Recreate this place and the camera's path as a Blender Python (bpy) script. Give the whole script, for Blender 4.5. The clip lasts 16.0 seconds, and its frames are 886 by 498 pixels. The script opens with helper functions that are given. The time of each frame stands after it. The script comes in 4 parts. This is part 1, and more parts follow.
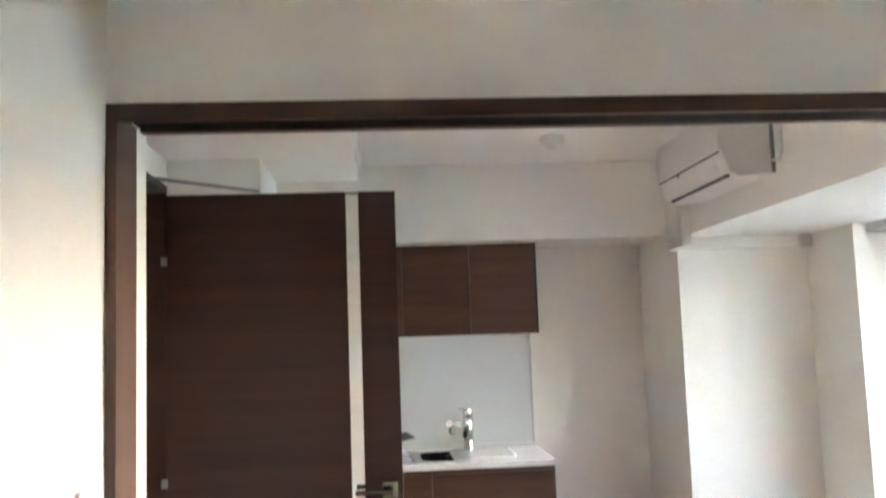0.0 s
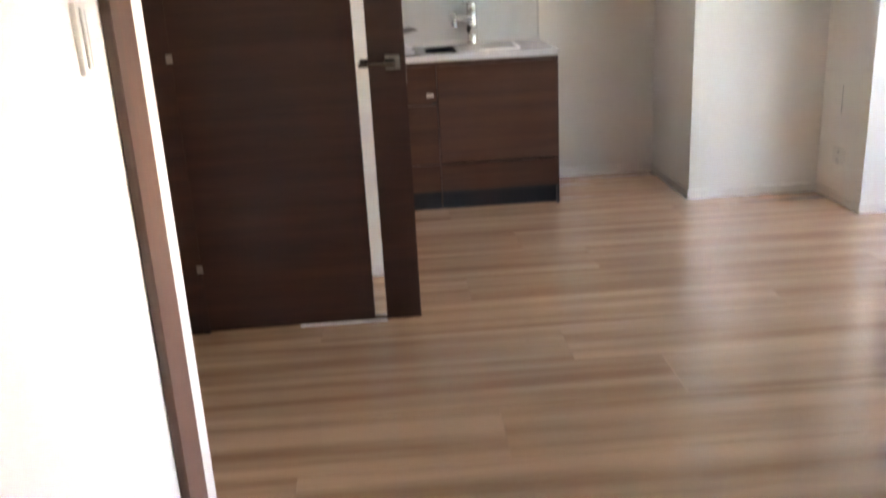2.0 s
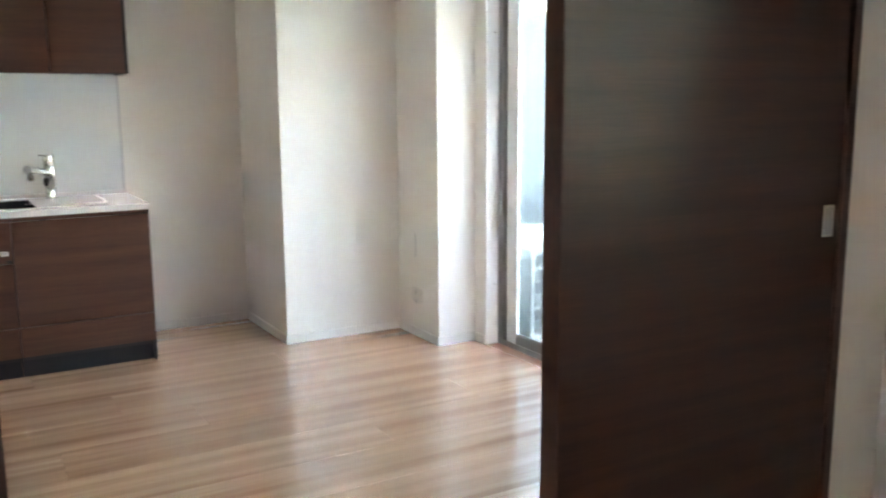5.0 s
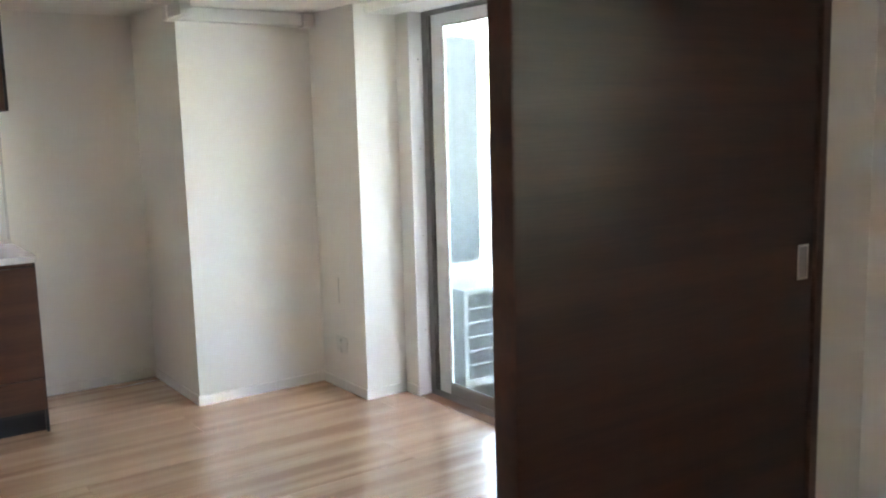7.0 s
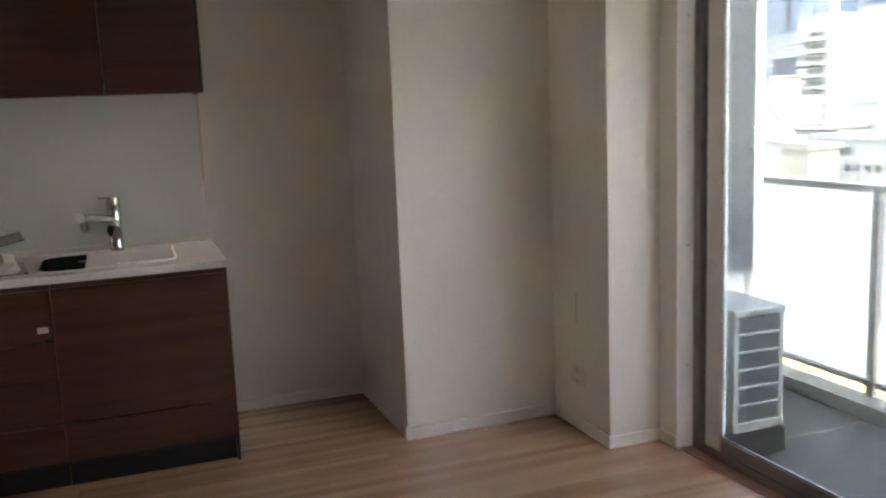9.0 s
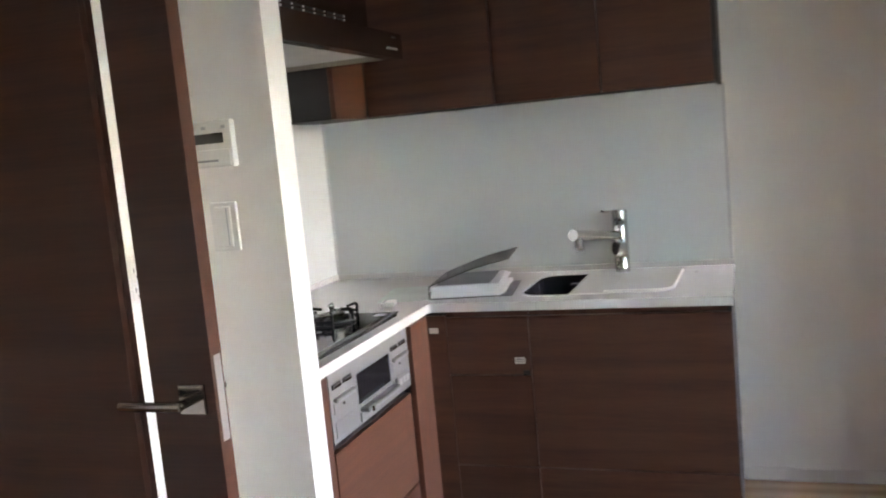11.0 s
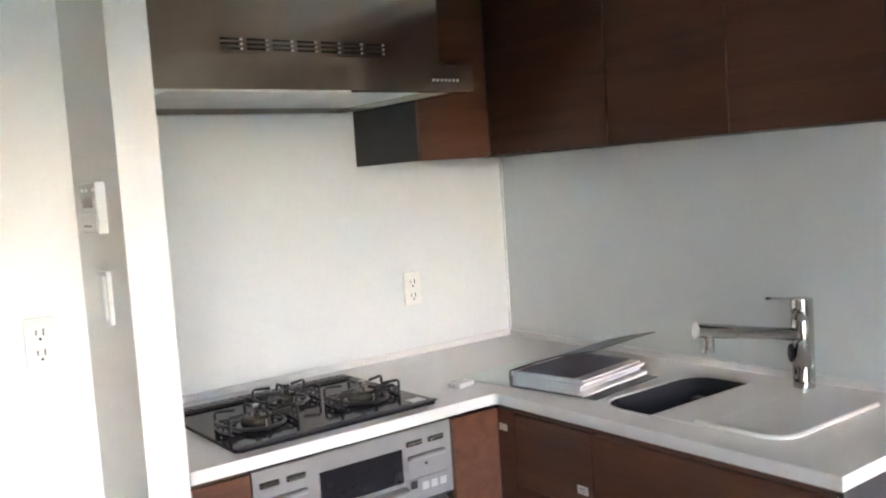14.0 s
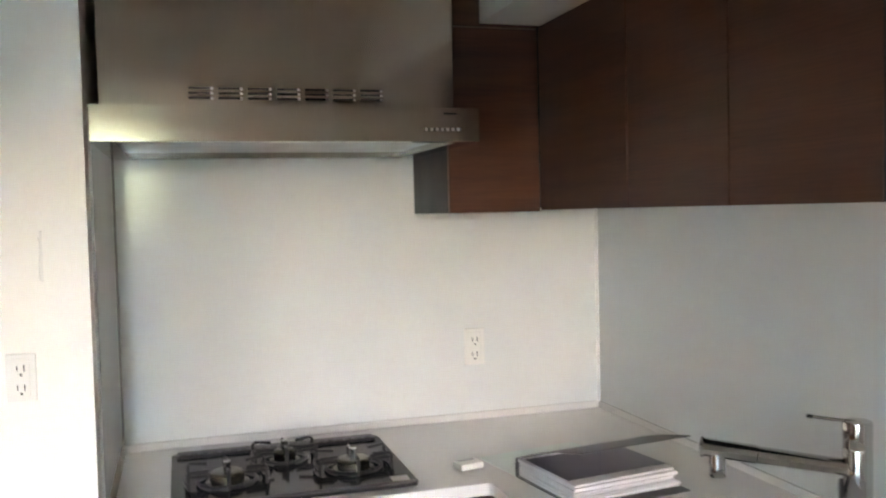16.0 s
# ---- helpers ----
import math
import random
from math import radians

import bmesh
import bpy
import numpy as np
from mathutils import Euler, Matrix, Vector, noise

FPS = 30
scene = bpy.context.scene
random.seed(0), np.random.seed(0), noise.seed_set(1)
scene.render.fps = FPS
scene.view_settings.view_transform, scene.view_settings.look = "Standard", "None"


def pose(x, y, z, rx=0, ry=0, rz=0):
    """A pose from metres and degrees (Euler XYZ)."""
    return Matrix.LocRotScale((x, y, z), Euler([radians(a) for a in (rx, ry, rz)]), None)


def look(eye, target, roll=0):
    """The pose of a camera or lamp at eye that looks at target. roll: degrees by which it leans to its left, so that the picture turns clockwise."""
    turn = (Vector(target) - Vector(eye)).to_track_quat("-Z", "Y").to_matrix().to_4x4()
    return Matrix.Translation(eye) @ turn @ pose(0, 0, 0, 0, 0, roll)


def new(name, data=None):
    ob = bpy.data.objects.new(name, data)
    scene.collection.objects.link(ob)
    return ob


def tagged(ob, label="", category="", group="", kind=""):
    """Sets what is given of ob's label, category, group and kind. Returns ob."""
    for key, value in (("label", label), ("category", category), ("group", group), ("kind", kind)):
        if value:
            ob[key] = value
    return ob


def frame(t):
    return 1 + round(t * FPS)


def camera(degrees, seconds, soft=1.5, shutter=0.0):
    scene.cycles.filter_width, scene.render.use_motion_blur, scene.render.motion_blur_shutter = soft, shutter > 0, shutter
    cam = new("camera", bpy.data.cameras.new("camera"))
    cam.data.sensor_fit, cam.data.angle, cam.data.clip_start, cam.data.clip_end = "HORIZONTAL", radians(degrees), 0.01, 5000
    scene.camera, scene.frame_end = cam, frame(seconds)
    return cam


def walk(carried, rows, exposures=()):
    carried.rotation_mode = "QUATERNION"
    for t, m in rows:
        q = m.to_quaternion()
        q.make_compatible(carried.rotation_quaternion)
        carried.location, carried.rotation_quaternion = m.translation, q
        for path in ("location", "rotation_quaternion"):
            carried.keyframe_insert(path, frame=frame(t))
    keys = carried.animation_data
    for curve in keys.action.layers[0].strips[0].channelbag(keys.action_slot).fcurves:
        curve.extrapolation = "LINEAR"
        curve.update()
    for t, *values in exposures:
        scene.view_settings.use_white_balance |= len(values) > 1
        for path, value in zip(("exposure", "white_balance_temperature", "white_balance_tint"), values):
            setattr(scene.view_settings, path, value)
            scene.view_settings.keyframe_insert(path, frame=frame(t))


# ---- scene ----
cam = camera(53.8, 16.0, soft=2.0, shutter=0.4)
PATH = [
    (0, (0.778, -5.386, 1.534), (0.921, -3.402, 1.736), -2.0),
    (0.5, (0.778, -5.382, 1.486), (0.9, -3.386, 1.47), -1.6),
    (1, (0.788, -5.373, 1.42), (0.872, -3.387, 1.202), -2.0),
    (1.5, (0.787, -5.392, 1.37), (0.854, -3.435, 0.962), -2.4),
    (2, (0.79, -5.403, 1.331), (0.876, -3.503, 0.71), -3.1),
    (2.5, (0.762, -5.399, 1.291), (0.904, -3.576, 0.481), -3.4),
    (3, (0.727, -5.405, 1.322), (1.01, -3.578, 0.559), -2.1),
    (3.5, (0.68, -5.394, 1.341), (1.009, -3.505, 0.773), -2.2),
    (4, (0.679, -5.419, 1.386), (1.149, -3.523, 0.96), -0.5),
    (4.5, (0.713, -5.42, 1.399), (1.43, -3.588, 1.039), -0.2),
    (5, (0.717, -5.413, 1.395), (1.708, -3.709, 1.057), -0.4),
    (5.2, (0.752, -5.411, 1.398), (1.789, -3.737, 1.05), -0.7),
    (7.3, (0.898, -4.939, 1.413), (2.044, -3.323, 1.143), -1.6),
    (7.5, (0.9, -4.832, 1.411), (2.035, -3.207, 1.14), -1.7),
    (8, (0.998, -4.579, 1.39), (2.194, -3.006, 1.08), -4.6),
    (8.5, (1.124, -4.411, 1.395), (2.144, -2.724, 1.062), -3.6),
    (9, (1.29, -4.242, 1.425), (1.979, -2.391, 1.113), -2.3),
    (9.5, (1.422, -4.067, 1.422), (1.997, -2.172, 1.143), -2.7),
    (10, (1.504, -3.9, 1.422), (1.684, -1.919, 1.221), -3.8),
    (10.2, (1.572, -3.829, 1.408), (1.512, -1.841, 1.191), -4.5),
    (12.3, (1.987, -2.902, 1.449), (1.018, -1.167, 1.219), -5.6),
    (12.5, (2.051, -2.821, 1.452), (1.037, -1.111, 1.234), -6.3),
    (13, (2.203, -2.607, 1.44), (1.055, -0.982, 1.231), -6.7),
    (13.5, (2.361, -2.411, 1.447), (0.996, -0.96, 1.269), -5.3),
    (14, (2.564, -2.205, 1.482), (0.963, -1.017, 1.322), -3.8),
    (14.5, (2.657, -1.941, 1.464), (1.026, -0.788, 1.378), -2.2),
    (15, (2.701, -1.729, 1.5), (0.967, -0.737, 1.392), -2.9),
    (15.5, (2.77, -1.507, 1.542), (0.912, -0.783, 1.382), 1.2),
    (16, (2.711, -1.375, 1.547), (0.799, -0.796, 1.461), -1.4),
]
EXPOSURE = [(0, 8.3, 9300, 36), (1.5, 8.05, 9600, 38), (2.5, 7.8, 10700, 43), (3, 7.85, 10700, 43), (3.5, 7.9, 10600, 41), (5, 8.25, 9300, 34), (7.5, 7.5, 9700, 34), (8.5, 6.65, 10900, 41), (9, 6.6, 11200, 43), (9.5, 6.95, 11400, 47), (10, 7.7, 9500, 38), (12.5, 7.65, 9000, 36), (14.5, 7.7, 9200, 37), (15.5, 7.6, 9400, 38), (16, 7.45, 9600, 37)]
walk(cam, [(t, look(eye, target, roll)) for t, eye, target, roll in PATH], EXPOSURE)

# ---- world, sun, exposure ----
world = bpy.data.worlds.new("sky")
scene.world = world
world.use_nodes = True
wn, wl = world.node_tree.nodes, world.node_tree.links
sky = wn.new("ShaderNodeTexSky")
sky.sky_type = "NISHITA"
sky.sun_disc = False
sky.sun_elevation = radians(50)
sky.sun_rotation = radians(200)
wn["Background"].inputs[1].default_value = 0.15
wl.new(sky.outputs[0], wn["Background"].inputs[0])

sun = new("sun", bpy.data.lights.new("sun", "SUN"))
sun.data.energy, sun.data.angle, sun.data.color = 0.5, radians(12), (1.0, 0.97, 0.93)
sun.matrix_world = look((0, 0, 60), (17.2, 47.3, 0))

# ---- materials ----
def material(name, color, rough=0.5, metal=0.0, spread=0.06, scale=6.0, bump=0.0, bump_scale=200.0, coat=0.0, stretch=(1, 1, 1), vary=0.0, trans=0.0, ior=1.45, aniso=0.0):
    """A surface with colour that drifts at two scales, uneven gloss and fine relief."""
    m = bpy.data.materials.new(name)
    m.use_nodes = True
    n, l = m.node_tree.nodes, m.node_tree.links
    b = n["Principled BSDF"]
    b.inputs["Metallic"].default_value = metal
    b.inputs["Coat Weight"].default_value = coat
    b.inputs["Transmission Weight"].default_value = trans
    b.inputs["IOR"].default_value = ior
    b.inputs["Anisotropic"].default_value = aniso
    co = n.new("ShaderNodeTexCoord")
    mp = n.new("ShaderNodeMapping")
    mp.inputs["Scale"].default_value = stretch
    l.new(co.outputs["Object"], mp.inputs[0])
    big = n.new("ShaderNodeTexNoise")
    big.inputs["Scale"].default_value, big.inputs["Detail"].default_value = scale, 5
    fine = n.new("ShaderNodeTexNoise")
    fine.inputs["Scale"].default_value, fine.inputs["Detail"].default_value = scale * 14, 3
    l.new(mp.outputs[0], big.inputs[0])
    l.new(mp.outputs[0], fine.inputs[0])
    add = n.new("ShaderNodeMath")
    add.operation = "MULTIPLY_ADD"
    add.inputs[1].default_value = 0.35
    l.new(fine.outputs[0], add.inputs[0])
    l.new(big.outputs[0], add.inputs[2])
    ramp = n.new("ShaderNodeMapRange")
    ramp.inputs[1].default_value, ramp.inputs[2].default_value = 0.4, 0.95
    ramp.inputs[3].default_value, ramp.inputs[4].default_value = 1 - spread, 1 + spread
    l.new(add.outputs[0], ramp.inputs[0])
    value = ramp.outputs[0]
    if vary:
        info = n.new("ShaderNodeObjectInfo")
        rng = n.new("ShaderNodeMapRange")
        rng.inputs[3].default_value, rng.inputs[4].default_value = 1 - vary, 1 + vary
        l.new(info.outputs["Random"], rng.inputs[0])
        mul = n.new("ShaderNodeMath")
        mul.operation = "MULTIPLY"
        l.new(rng.outputs[0], mul.inputs[0])
        l.new(value, mul.inputs[1])
        value = mul.outputs[0]
    mix = n.new("ShaderNodeVectorMath")
    mix.operation = "SCALE"
    mix.inputs[0].default_value = color
    l.new(value, mix.inputs["Scale"])
    l.new(mix.outputs[0], b.inputs["Base Color"])
    rr = n.new("ShaderNodeMapRange")
    rr.inputs[1].default_value, rr.inputs[2].default_value = 0.3, 0.8
    rr.inputs[3].default_value, rr.inputs[4].default_value = rough * 0.85, min(1, rough * 1.15)
    l.new(big.outputs[0], rr.inputs[0])
    l.new(rr.outputs[0], b.inputs["Roughness"])
    if bump:
        tex = n.new("ShaderNodeTexNoise")
        tex.inputs["Scale"].default_value, tex.inputs["Detail"].default_value = bump_scale, 3
        l.new(mp.outputs[0], tex.inputs[0])
        bp = n.new("ShaderNodeBump")
        bp.inputs["Strength"].default_value, bp.inputs["Distance"].default_value = bump, 0.002
        l.new(tex.outputs[0], bp.inputs["Height"])
        l.new(bp.outputs[0], b.inputs["Normal"])
    return m


def wood(name, dark, light, along="x", scale=1.0, rough=0.4, coat=0.0, vary=0.0, band=0.0, spec=0.5):
    """Wood or wood-print foil: long streaks along one axis, pores across them, and, where band is given, wide pale and dark stripes."""
    m = bpy.data.materials.new(name)
    m.use_nodes = True
    n, l = m.node_tree.nodes, m.node_tree.links
    b = n["Principled BSDF"]
    b.inputs["Specular IOR Level"].default_value = spec
    b.inputs["Coat Weight"].default_value = coat
    b.inputs["Coat Roughness"].default_value = 0.12
    co = n.new("ShaderNodeTexCoord")
    mp = n.new("ShaderNodeMapping")
    k = {"x": (0.6, 14, 14), "y": (14, 0.6, 14), "z": (14, 14, 0.6)}[along]
    mp.inputs["Scale"].default_value = [v * scale for v in k]
    l.new(co.outputs["Object"], mp.inputs[0])
    info = n.new("ShaderNodeObjectInfo")
    shift = n.new("ShaderNodeVectorMath")
    shift.operation = "MULTIPLY_ADD"
    shift.inputs[1].default_value = (37, 53, 91)
    l.new(info.outputs["Random"], shift.inputs[0])
    l.new(mp.outputs[0], shift.inputs[2])
    streak = n.new("ShaderNodeTexNoise")
    streak.inputs["Scale"].default_value, streak.inputs["Detail"].default_value, streak.inputs["Distortion"].default_value = 1.0, 6, 0.4
    l.new(shift.outputs[0], streak.inputs[0])
    mp2 = n.new("ShaderNodeMapping")
    mp2.inputs["Scale"].default_value = [v * 7 for v in (1, 1, 1)]
    l.new(shift.outputs[0], mp2.inputs[0])
    pore = n.new("ShaderNodeTexNoise")
    pore.inputs["Scale"].default_value, pore.inputs["Detail"].default_value = 1.6, 2
    l.new(mp2.outputs[0], pore.inputs[0])
    add = n.new("ShaderNodeMath")
    add.operation = "MULTIPLY_ADD"
    add.inputs[1].default_value = 0.45
    l.new(pore.outputs[0], add.inputs[0])
    l.new(streak.outputs[0], add.inputs[2])
    value = add.outputs[0]
    if band:
        wide = n.new("ShaderNodeTexNoise")
        wide.inputs["Scale"].default_value, wide.inputs["Detail"].default_value = 0.8, 1
        l.new(shift.outputs[0], wide.inputs[0])
        a2 = n.new("ShaderNodeMath")
        a2.operation = "MULTIPLY_ADD"
        a2.inputs[1].default_value = band
        l.new(wide.outputs[0], a2.inputs[0])
        l.new(value, a2.inputs[2])
        value = a2.outputs[0]
    ramp = n.new("ShaderNodeMapRange")
    ramp.inputs[1].default_value, ramp.inputs[2].default_value = 0.525 + 0.41 * band, 0.925 + 0.59 * band
    l.new(value, ramp.inputs[0])
    mix = n.new("ShaderNodeMix")
    mix.data_type = "RGBA"
    mix.inputs[6].default_value, mix.inputs[7].default_value = (*dark, 1), (*light, 1)
    l.new(ramp.outputs[0], mix.inputs[0])
    out = mix.outputs[2]
    if vary:
        rng = n.new("ShaderNodeMapRange")
        rng.inputs[3].default_value, rng.inputs[4].default_value = 1 - vary, 1 + vary
        l.new(info.outputs["Random"], rng.inputs[0])
        sc = n.new("ShaderNodeVectorMath")
        sc.operation = "SCALE"
        l.new(out, sc.inputs[0])
        l.new(rng.outputs[0], sc.inputs["Scale"])
        out = sc.outputs[0]
    l.new(out, b.inputs["Base Color"])
    rr = n.new("ShaderNodeMapRange")
    rr.inputs[3].default_value, rr.inputs[4].default_value = rough * 0.85, rough * 1.2
    l.new(streak.outputs[0], rr.inputs[0])
    l.new(rr.outputs[0], b.inputs["Roughness"])
    bp = n.new("ShaderNodeBump")
    bp.inputs["Strength"].default_value, bp.inputs["Distance"].default_value = 0.12, 0.0008
    l.new(add.outputs[0], bp.inputs["Height"])
    l.new(bp.outputs[0], b.inputs["Normal"])
    return m


def glass_material(name, color=(1, 1, 1), rough=0.0, ior=1.45):
    m = bpy.data.materials.new(name)
    m.use_nodes = True
    n, l = m.node_tree.nodes, m.node_tree.links
    g = n.new("ShaderNodeBsdfGlass")
    g.inputs["Color"].default_value = (*color, 1)
    g.inputs["Roughness"].default_value, g.inputs["IOR"].default_value = rough, ior
    l.new(g.outputs[0], n["Material Output"].inputs[0])
    return m


WALLPAPER = material("white_wallpaper", (0.87, 0.84, 0.79), 0.75, spread=0.02, scale=1.3, bump=0.35, bump_scale=420)
CEILING = material("ceiling_paper", (0.90, 0.88, 0.85), 0.85, spread=0.015, scale=1.0, bump=0.25, bump_scale=300)
SKIRTING = material("white_skirting", (0.84, 0.81, 0.765), 0.45, spread=0.02)
FLOORWOOD = wood("oak_print_floor", (0.31, 0.162, 0.090), (0.54, 0.322, 0.200), "x", 1.0, 0.20, 0.6, 0.05, 1.6, 0.8)
DOORWOOD = wood("dark_door_foil", (0.033, 0.0118, 0.0070), (0.059, 0.0220, 0.0130), "x", 1.5, 0.40, 0.0, 0.0, 0.0, 0.32)
JAMBWOOD = wood("brown_frame_foil", (0.060, 0.026, 0.016), (0.115, 0.055, 0.035), "z", 1.3, 0.42)
CABWOOD = wood("walnut_cabinet_foil", (0.062, 0.0230, 0.0145), (0.108, 0.0435, 0.0260), "x", 1.6, 0.34, 0.0, 0.0, 0.0, 0.4)
CABSIDE = material("grey_cabinet_side", (0.030, 0.029, 0.030), 0.55, spread=0.06)
CABSIDE.node_tree.nodes["Principled BSDF"].inputs["Specular IOR Level"].default_value = 0.3
TOEKICK = material("black_toe_kick", (0.010, 0.011, 0.013), 0.7, spread=0.1)
COUNTER = material("white_stone_counter", (0.75, 0.73, 0.705), 0.20, spread=0.004, scale=4, coat=0.2)
PANEL = material("white_kitchen_panel", (0.745, 0.765, 0.75), 0.13, spread=0.008, scale=2, coat=0.0)
PANEL.node_tree.nodes["Principled BSDF"].inputs["Specular IOR Level"].default_value = 0.85
STEEL = material("brushed_steel", (0.46, 0.425, 0.375), 0.14, 1.0, spread=0.05, scale=3, bump=0.25, bump_scale=5, stretch=(1, 1, 0.3))
CHROME = material("chrome", (0.55, 0.54, 0.53), 0.07, 1.0, spread=0.02)
DARKCHROME = material("dark_chrome", (0.20, 0.185, 0.17), 0.16, 1.0, spread=0.05)
ALU = material("grey_aluminium", (0.30, 0.30, 0.30), 0.42, 0.4, spread=0.05)
ALUWHITE = material("pale_aluminium", (0.50, 0.50, 0.495), 0.4, 0.3, spread=0.04)
# sash colour raised to near white to carry the daylight on its stiles
SASHWHITE = material("bright_sash_white", (0.86, 0.865, 0.86), 0.3, spread=0.02)
LINING = material("white_lining", (0.84, 0.84, 0.85), 0.35, spread=0.02)
TRIM = material("bright_trim", (0.88, 0.88, 0.87), 0.25, 0.3, spread=0.02)
PLASTIC = material("white_plastic", (0.78, 0.76, 0.72), 0.38, spread=0.02)
BLACK = material("black_plastic", (0.014, 0.014, 0.015), 0.4, spread=0.1)
ENAMEL = material("black_glass_hob", (0.012, 0.012, 0.014), 0.09, spread=0.05)
ENAMEL.node_tree.nodes["Principled BSDF"].inputs["Specular IOR Level"].default_value = 0.12
IRON = material("black_cast_iron", (0.010, 0.010, 0.011), 0.42, spread=0.15, bump=0.2, bump_scale=500)
GLASS = glass_material("clear_glass")
# dark tint holds down the brightness outdoors; the glass itself would be clear
DIMGLASS = glass_material("window_glass", (0.325, 0.40, 0.40))
SILLWOOD = wood("red_brown_sill", (0.16, 0.065, 0.035), (0.27, 0.13, 0.075), "y", 1.2, 0.35)
FROST = material("frosted_white_glass", (0.86, 0.90, 0.91), 0.35, spread=0.01)
fn, fk = FROST.node_tree.nodes, FROST.node_tree.links
thru = fn.new("ShaderNodeBsdfTranslucent")
thru.inputs[0].default_value = (0.85, 0.89, 0.90, 1)
fmix = fn.new("ShaderNodeMixShader")
fmix.inputs[0].default_value = 0.65
fk.new(fn["Principled BSDF"].outputs[0], fmix.inputs[1])
fk.new(thru.outputs[0], fmix.inputs[2])
fk.new(fmix.outputs[0], fn["Material Output"].inputs[0])
PANELGREY = material("blue_grey_screen", (0.050, 0.062, 0.070), 0.5, spread=0.06)
CONCRETE = material("balcony_sheet_floor", (0.036, 0.039, 0.038), 0.7, spread=0.1, scale=8, bump=0.3, bump_scale=120)
MORTAR = material("pale_mortar", (0.19, 0.19, 0.182), 0.8, spread=0.08, bump=0.3, bump_scale=90)
TILEWHITE = material("white_wall_tile", (0.68, 0.67, 0.65), 0.35, vary=0.05, spread=0.04)


# ---- building helpers ----
BASE = {}


def thing(name, at, label, category, group="", kind=""):
    ob = new(name)
    ob.location = at
    ob.empty_display_size = 0.1
    BASE[ob.name] = Vector(at)
    return tagged(ob, label, category, group, kind)


def box(bm, x0, x1, y0, y1, z0, z1, bevel=0.0, segments=1):
    vs = [bm.verts.new((x, y, z)) for x in (x0, x1) for y in (y0, y1) for z in (z0, z1)]
    fs = [bm.faces.new([vs[i] for i in f]) for f in ((0, 1, 3, 2), (4, 6, 7, 5), (0, 4, 5, 1), (2, 3, 7, 6), (0, 2, 6, 4), (1, 5, 7, 3))]
    if bevel:
        edges = list({e for f in fs for e in f.edges})
        bmesh.ops.bevel(bm, geom=edges, offset=bevel, segments=segments, affect="EDGES", profile=0.6)
    return bm


def boxes(*dims, bevel=0.0, segments=1):
    bm = bmesh.new()
    for d in dims:
        box(bm, *d, bevel=bevel, segments=segments)
    return bm


def lathe(bm, profile, centre=(0, 0, 0), axis="z", n=24):
    """A turned shape: profile is (radius, height) from end to end."""
    rings = []
    for r, h in profile:
        ring = []
        for i in range(n):
            a = 2 * math.pi * i / n
            p = {"z": (r * math.cos(a), r * math.sin(a), h), "x": (h, r * math.cos(a), r * math.sin(a)), "y": (r * math.sin(a), h, r * math.cos(a))}[axis]
            ring.append(bm.verts.new(Vector(p) + Vector(centre)))
        rings.append(ring)
    for a, b in zip(rings, rings[1:]):
        for i in range(n):
            bm.faces.new((a[i], a[(i + 1) % n], b[(i + 1) % n], b[i]))
    bm.faces.new(rings[0][::-1])
    bm.faces.new(rings[-1])
    return bm


def tube(bm, points, r, n=10):
    """A round bar along a line of points."""
    pts = [Vector(p) for p in points]
    rings = []
    up = Vector((0, 0, 1))
    for i, p in enumerate(pts):
        d = (pts[min(i + 1, len(pts) - 1)] - pts[max(i - 1, 0)]).normalized()
        side = d.cross(up if abs(d.z) < 0.9 else Vector((1, 0, 0))).normalized()
        other = side.cross(d)
        rings.append([bm.verts.new(p + r * (math.cos(t) * side + math.sin(t) * other)) for t in (2 * math.pi * k / n for k in range(n))])
    for a, b in zip(rings, rings[1:]):
        for i in range(n):
            bm.faces.new((a[i], a[(i + 1) % n], b[(i + 1) % n], b[i]))
    bm.faces.new(rings[0][::-1])
    bm.faces.new(rings[-1])
    return bm


def prism(bm, outline, axis, a, b):
    """An outline of (u, v) pushed from a to b along an axis; u, v are the two other axes in order."""
    def put(u, v, w):
        return {"x": (w, u, v), "y": (u, w, v), "z": (u, v, w)}[axis]
    lo = [bm.verts.new(put(u, v, a)) for u, v in outline]
    hi = [bm.verts.new(put(u, v, b)) for u, v in outline]
    n = len(outline)
    for i in range(n):
        bm.faces.new((lo[i], lo[(i + 1) % n], hi[(i + 1) % n], hi[i]))
    bm.faces.new(lo[::-1])
    bm.faces.new(hi)
    return bm


def part(name, bm, mat, parent=None, label="", smooth=False, world=True):
    """One mesh object, under a thing or a part. Its points are given in the world's metres."""
    bmesh.ops.recalc_face_normals(bm, faces=bm.faces)
    me = bpy.data.meshes.new(name)
    base = BASE.get(parent.name, Vector()) if parent and world else Vector()
    if base.length:
        bmesh.ops.translate(bm, verts=bm.verts, vec=-base)
    bm.to_mesh(me)
    bm.free()
    me.materials.append(mat)
    if smooth:
        for p in me.polygons:
            p.use_smooth = True
        me.set_sharp_from_angle(angle=radians(35))
    ob = new(name, me)
    if parent:
        ob.parent = parent
        BASE[ob.name] = BASE.get(parent.name, Vector())
    if label:
        ob["label"] = label
    return ob


def structure(name, bm, mat, label, category, smooth=False):
    return tagged(part(name, bm, mat, None, "", smooth), label, category, "", "structure")


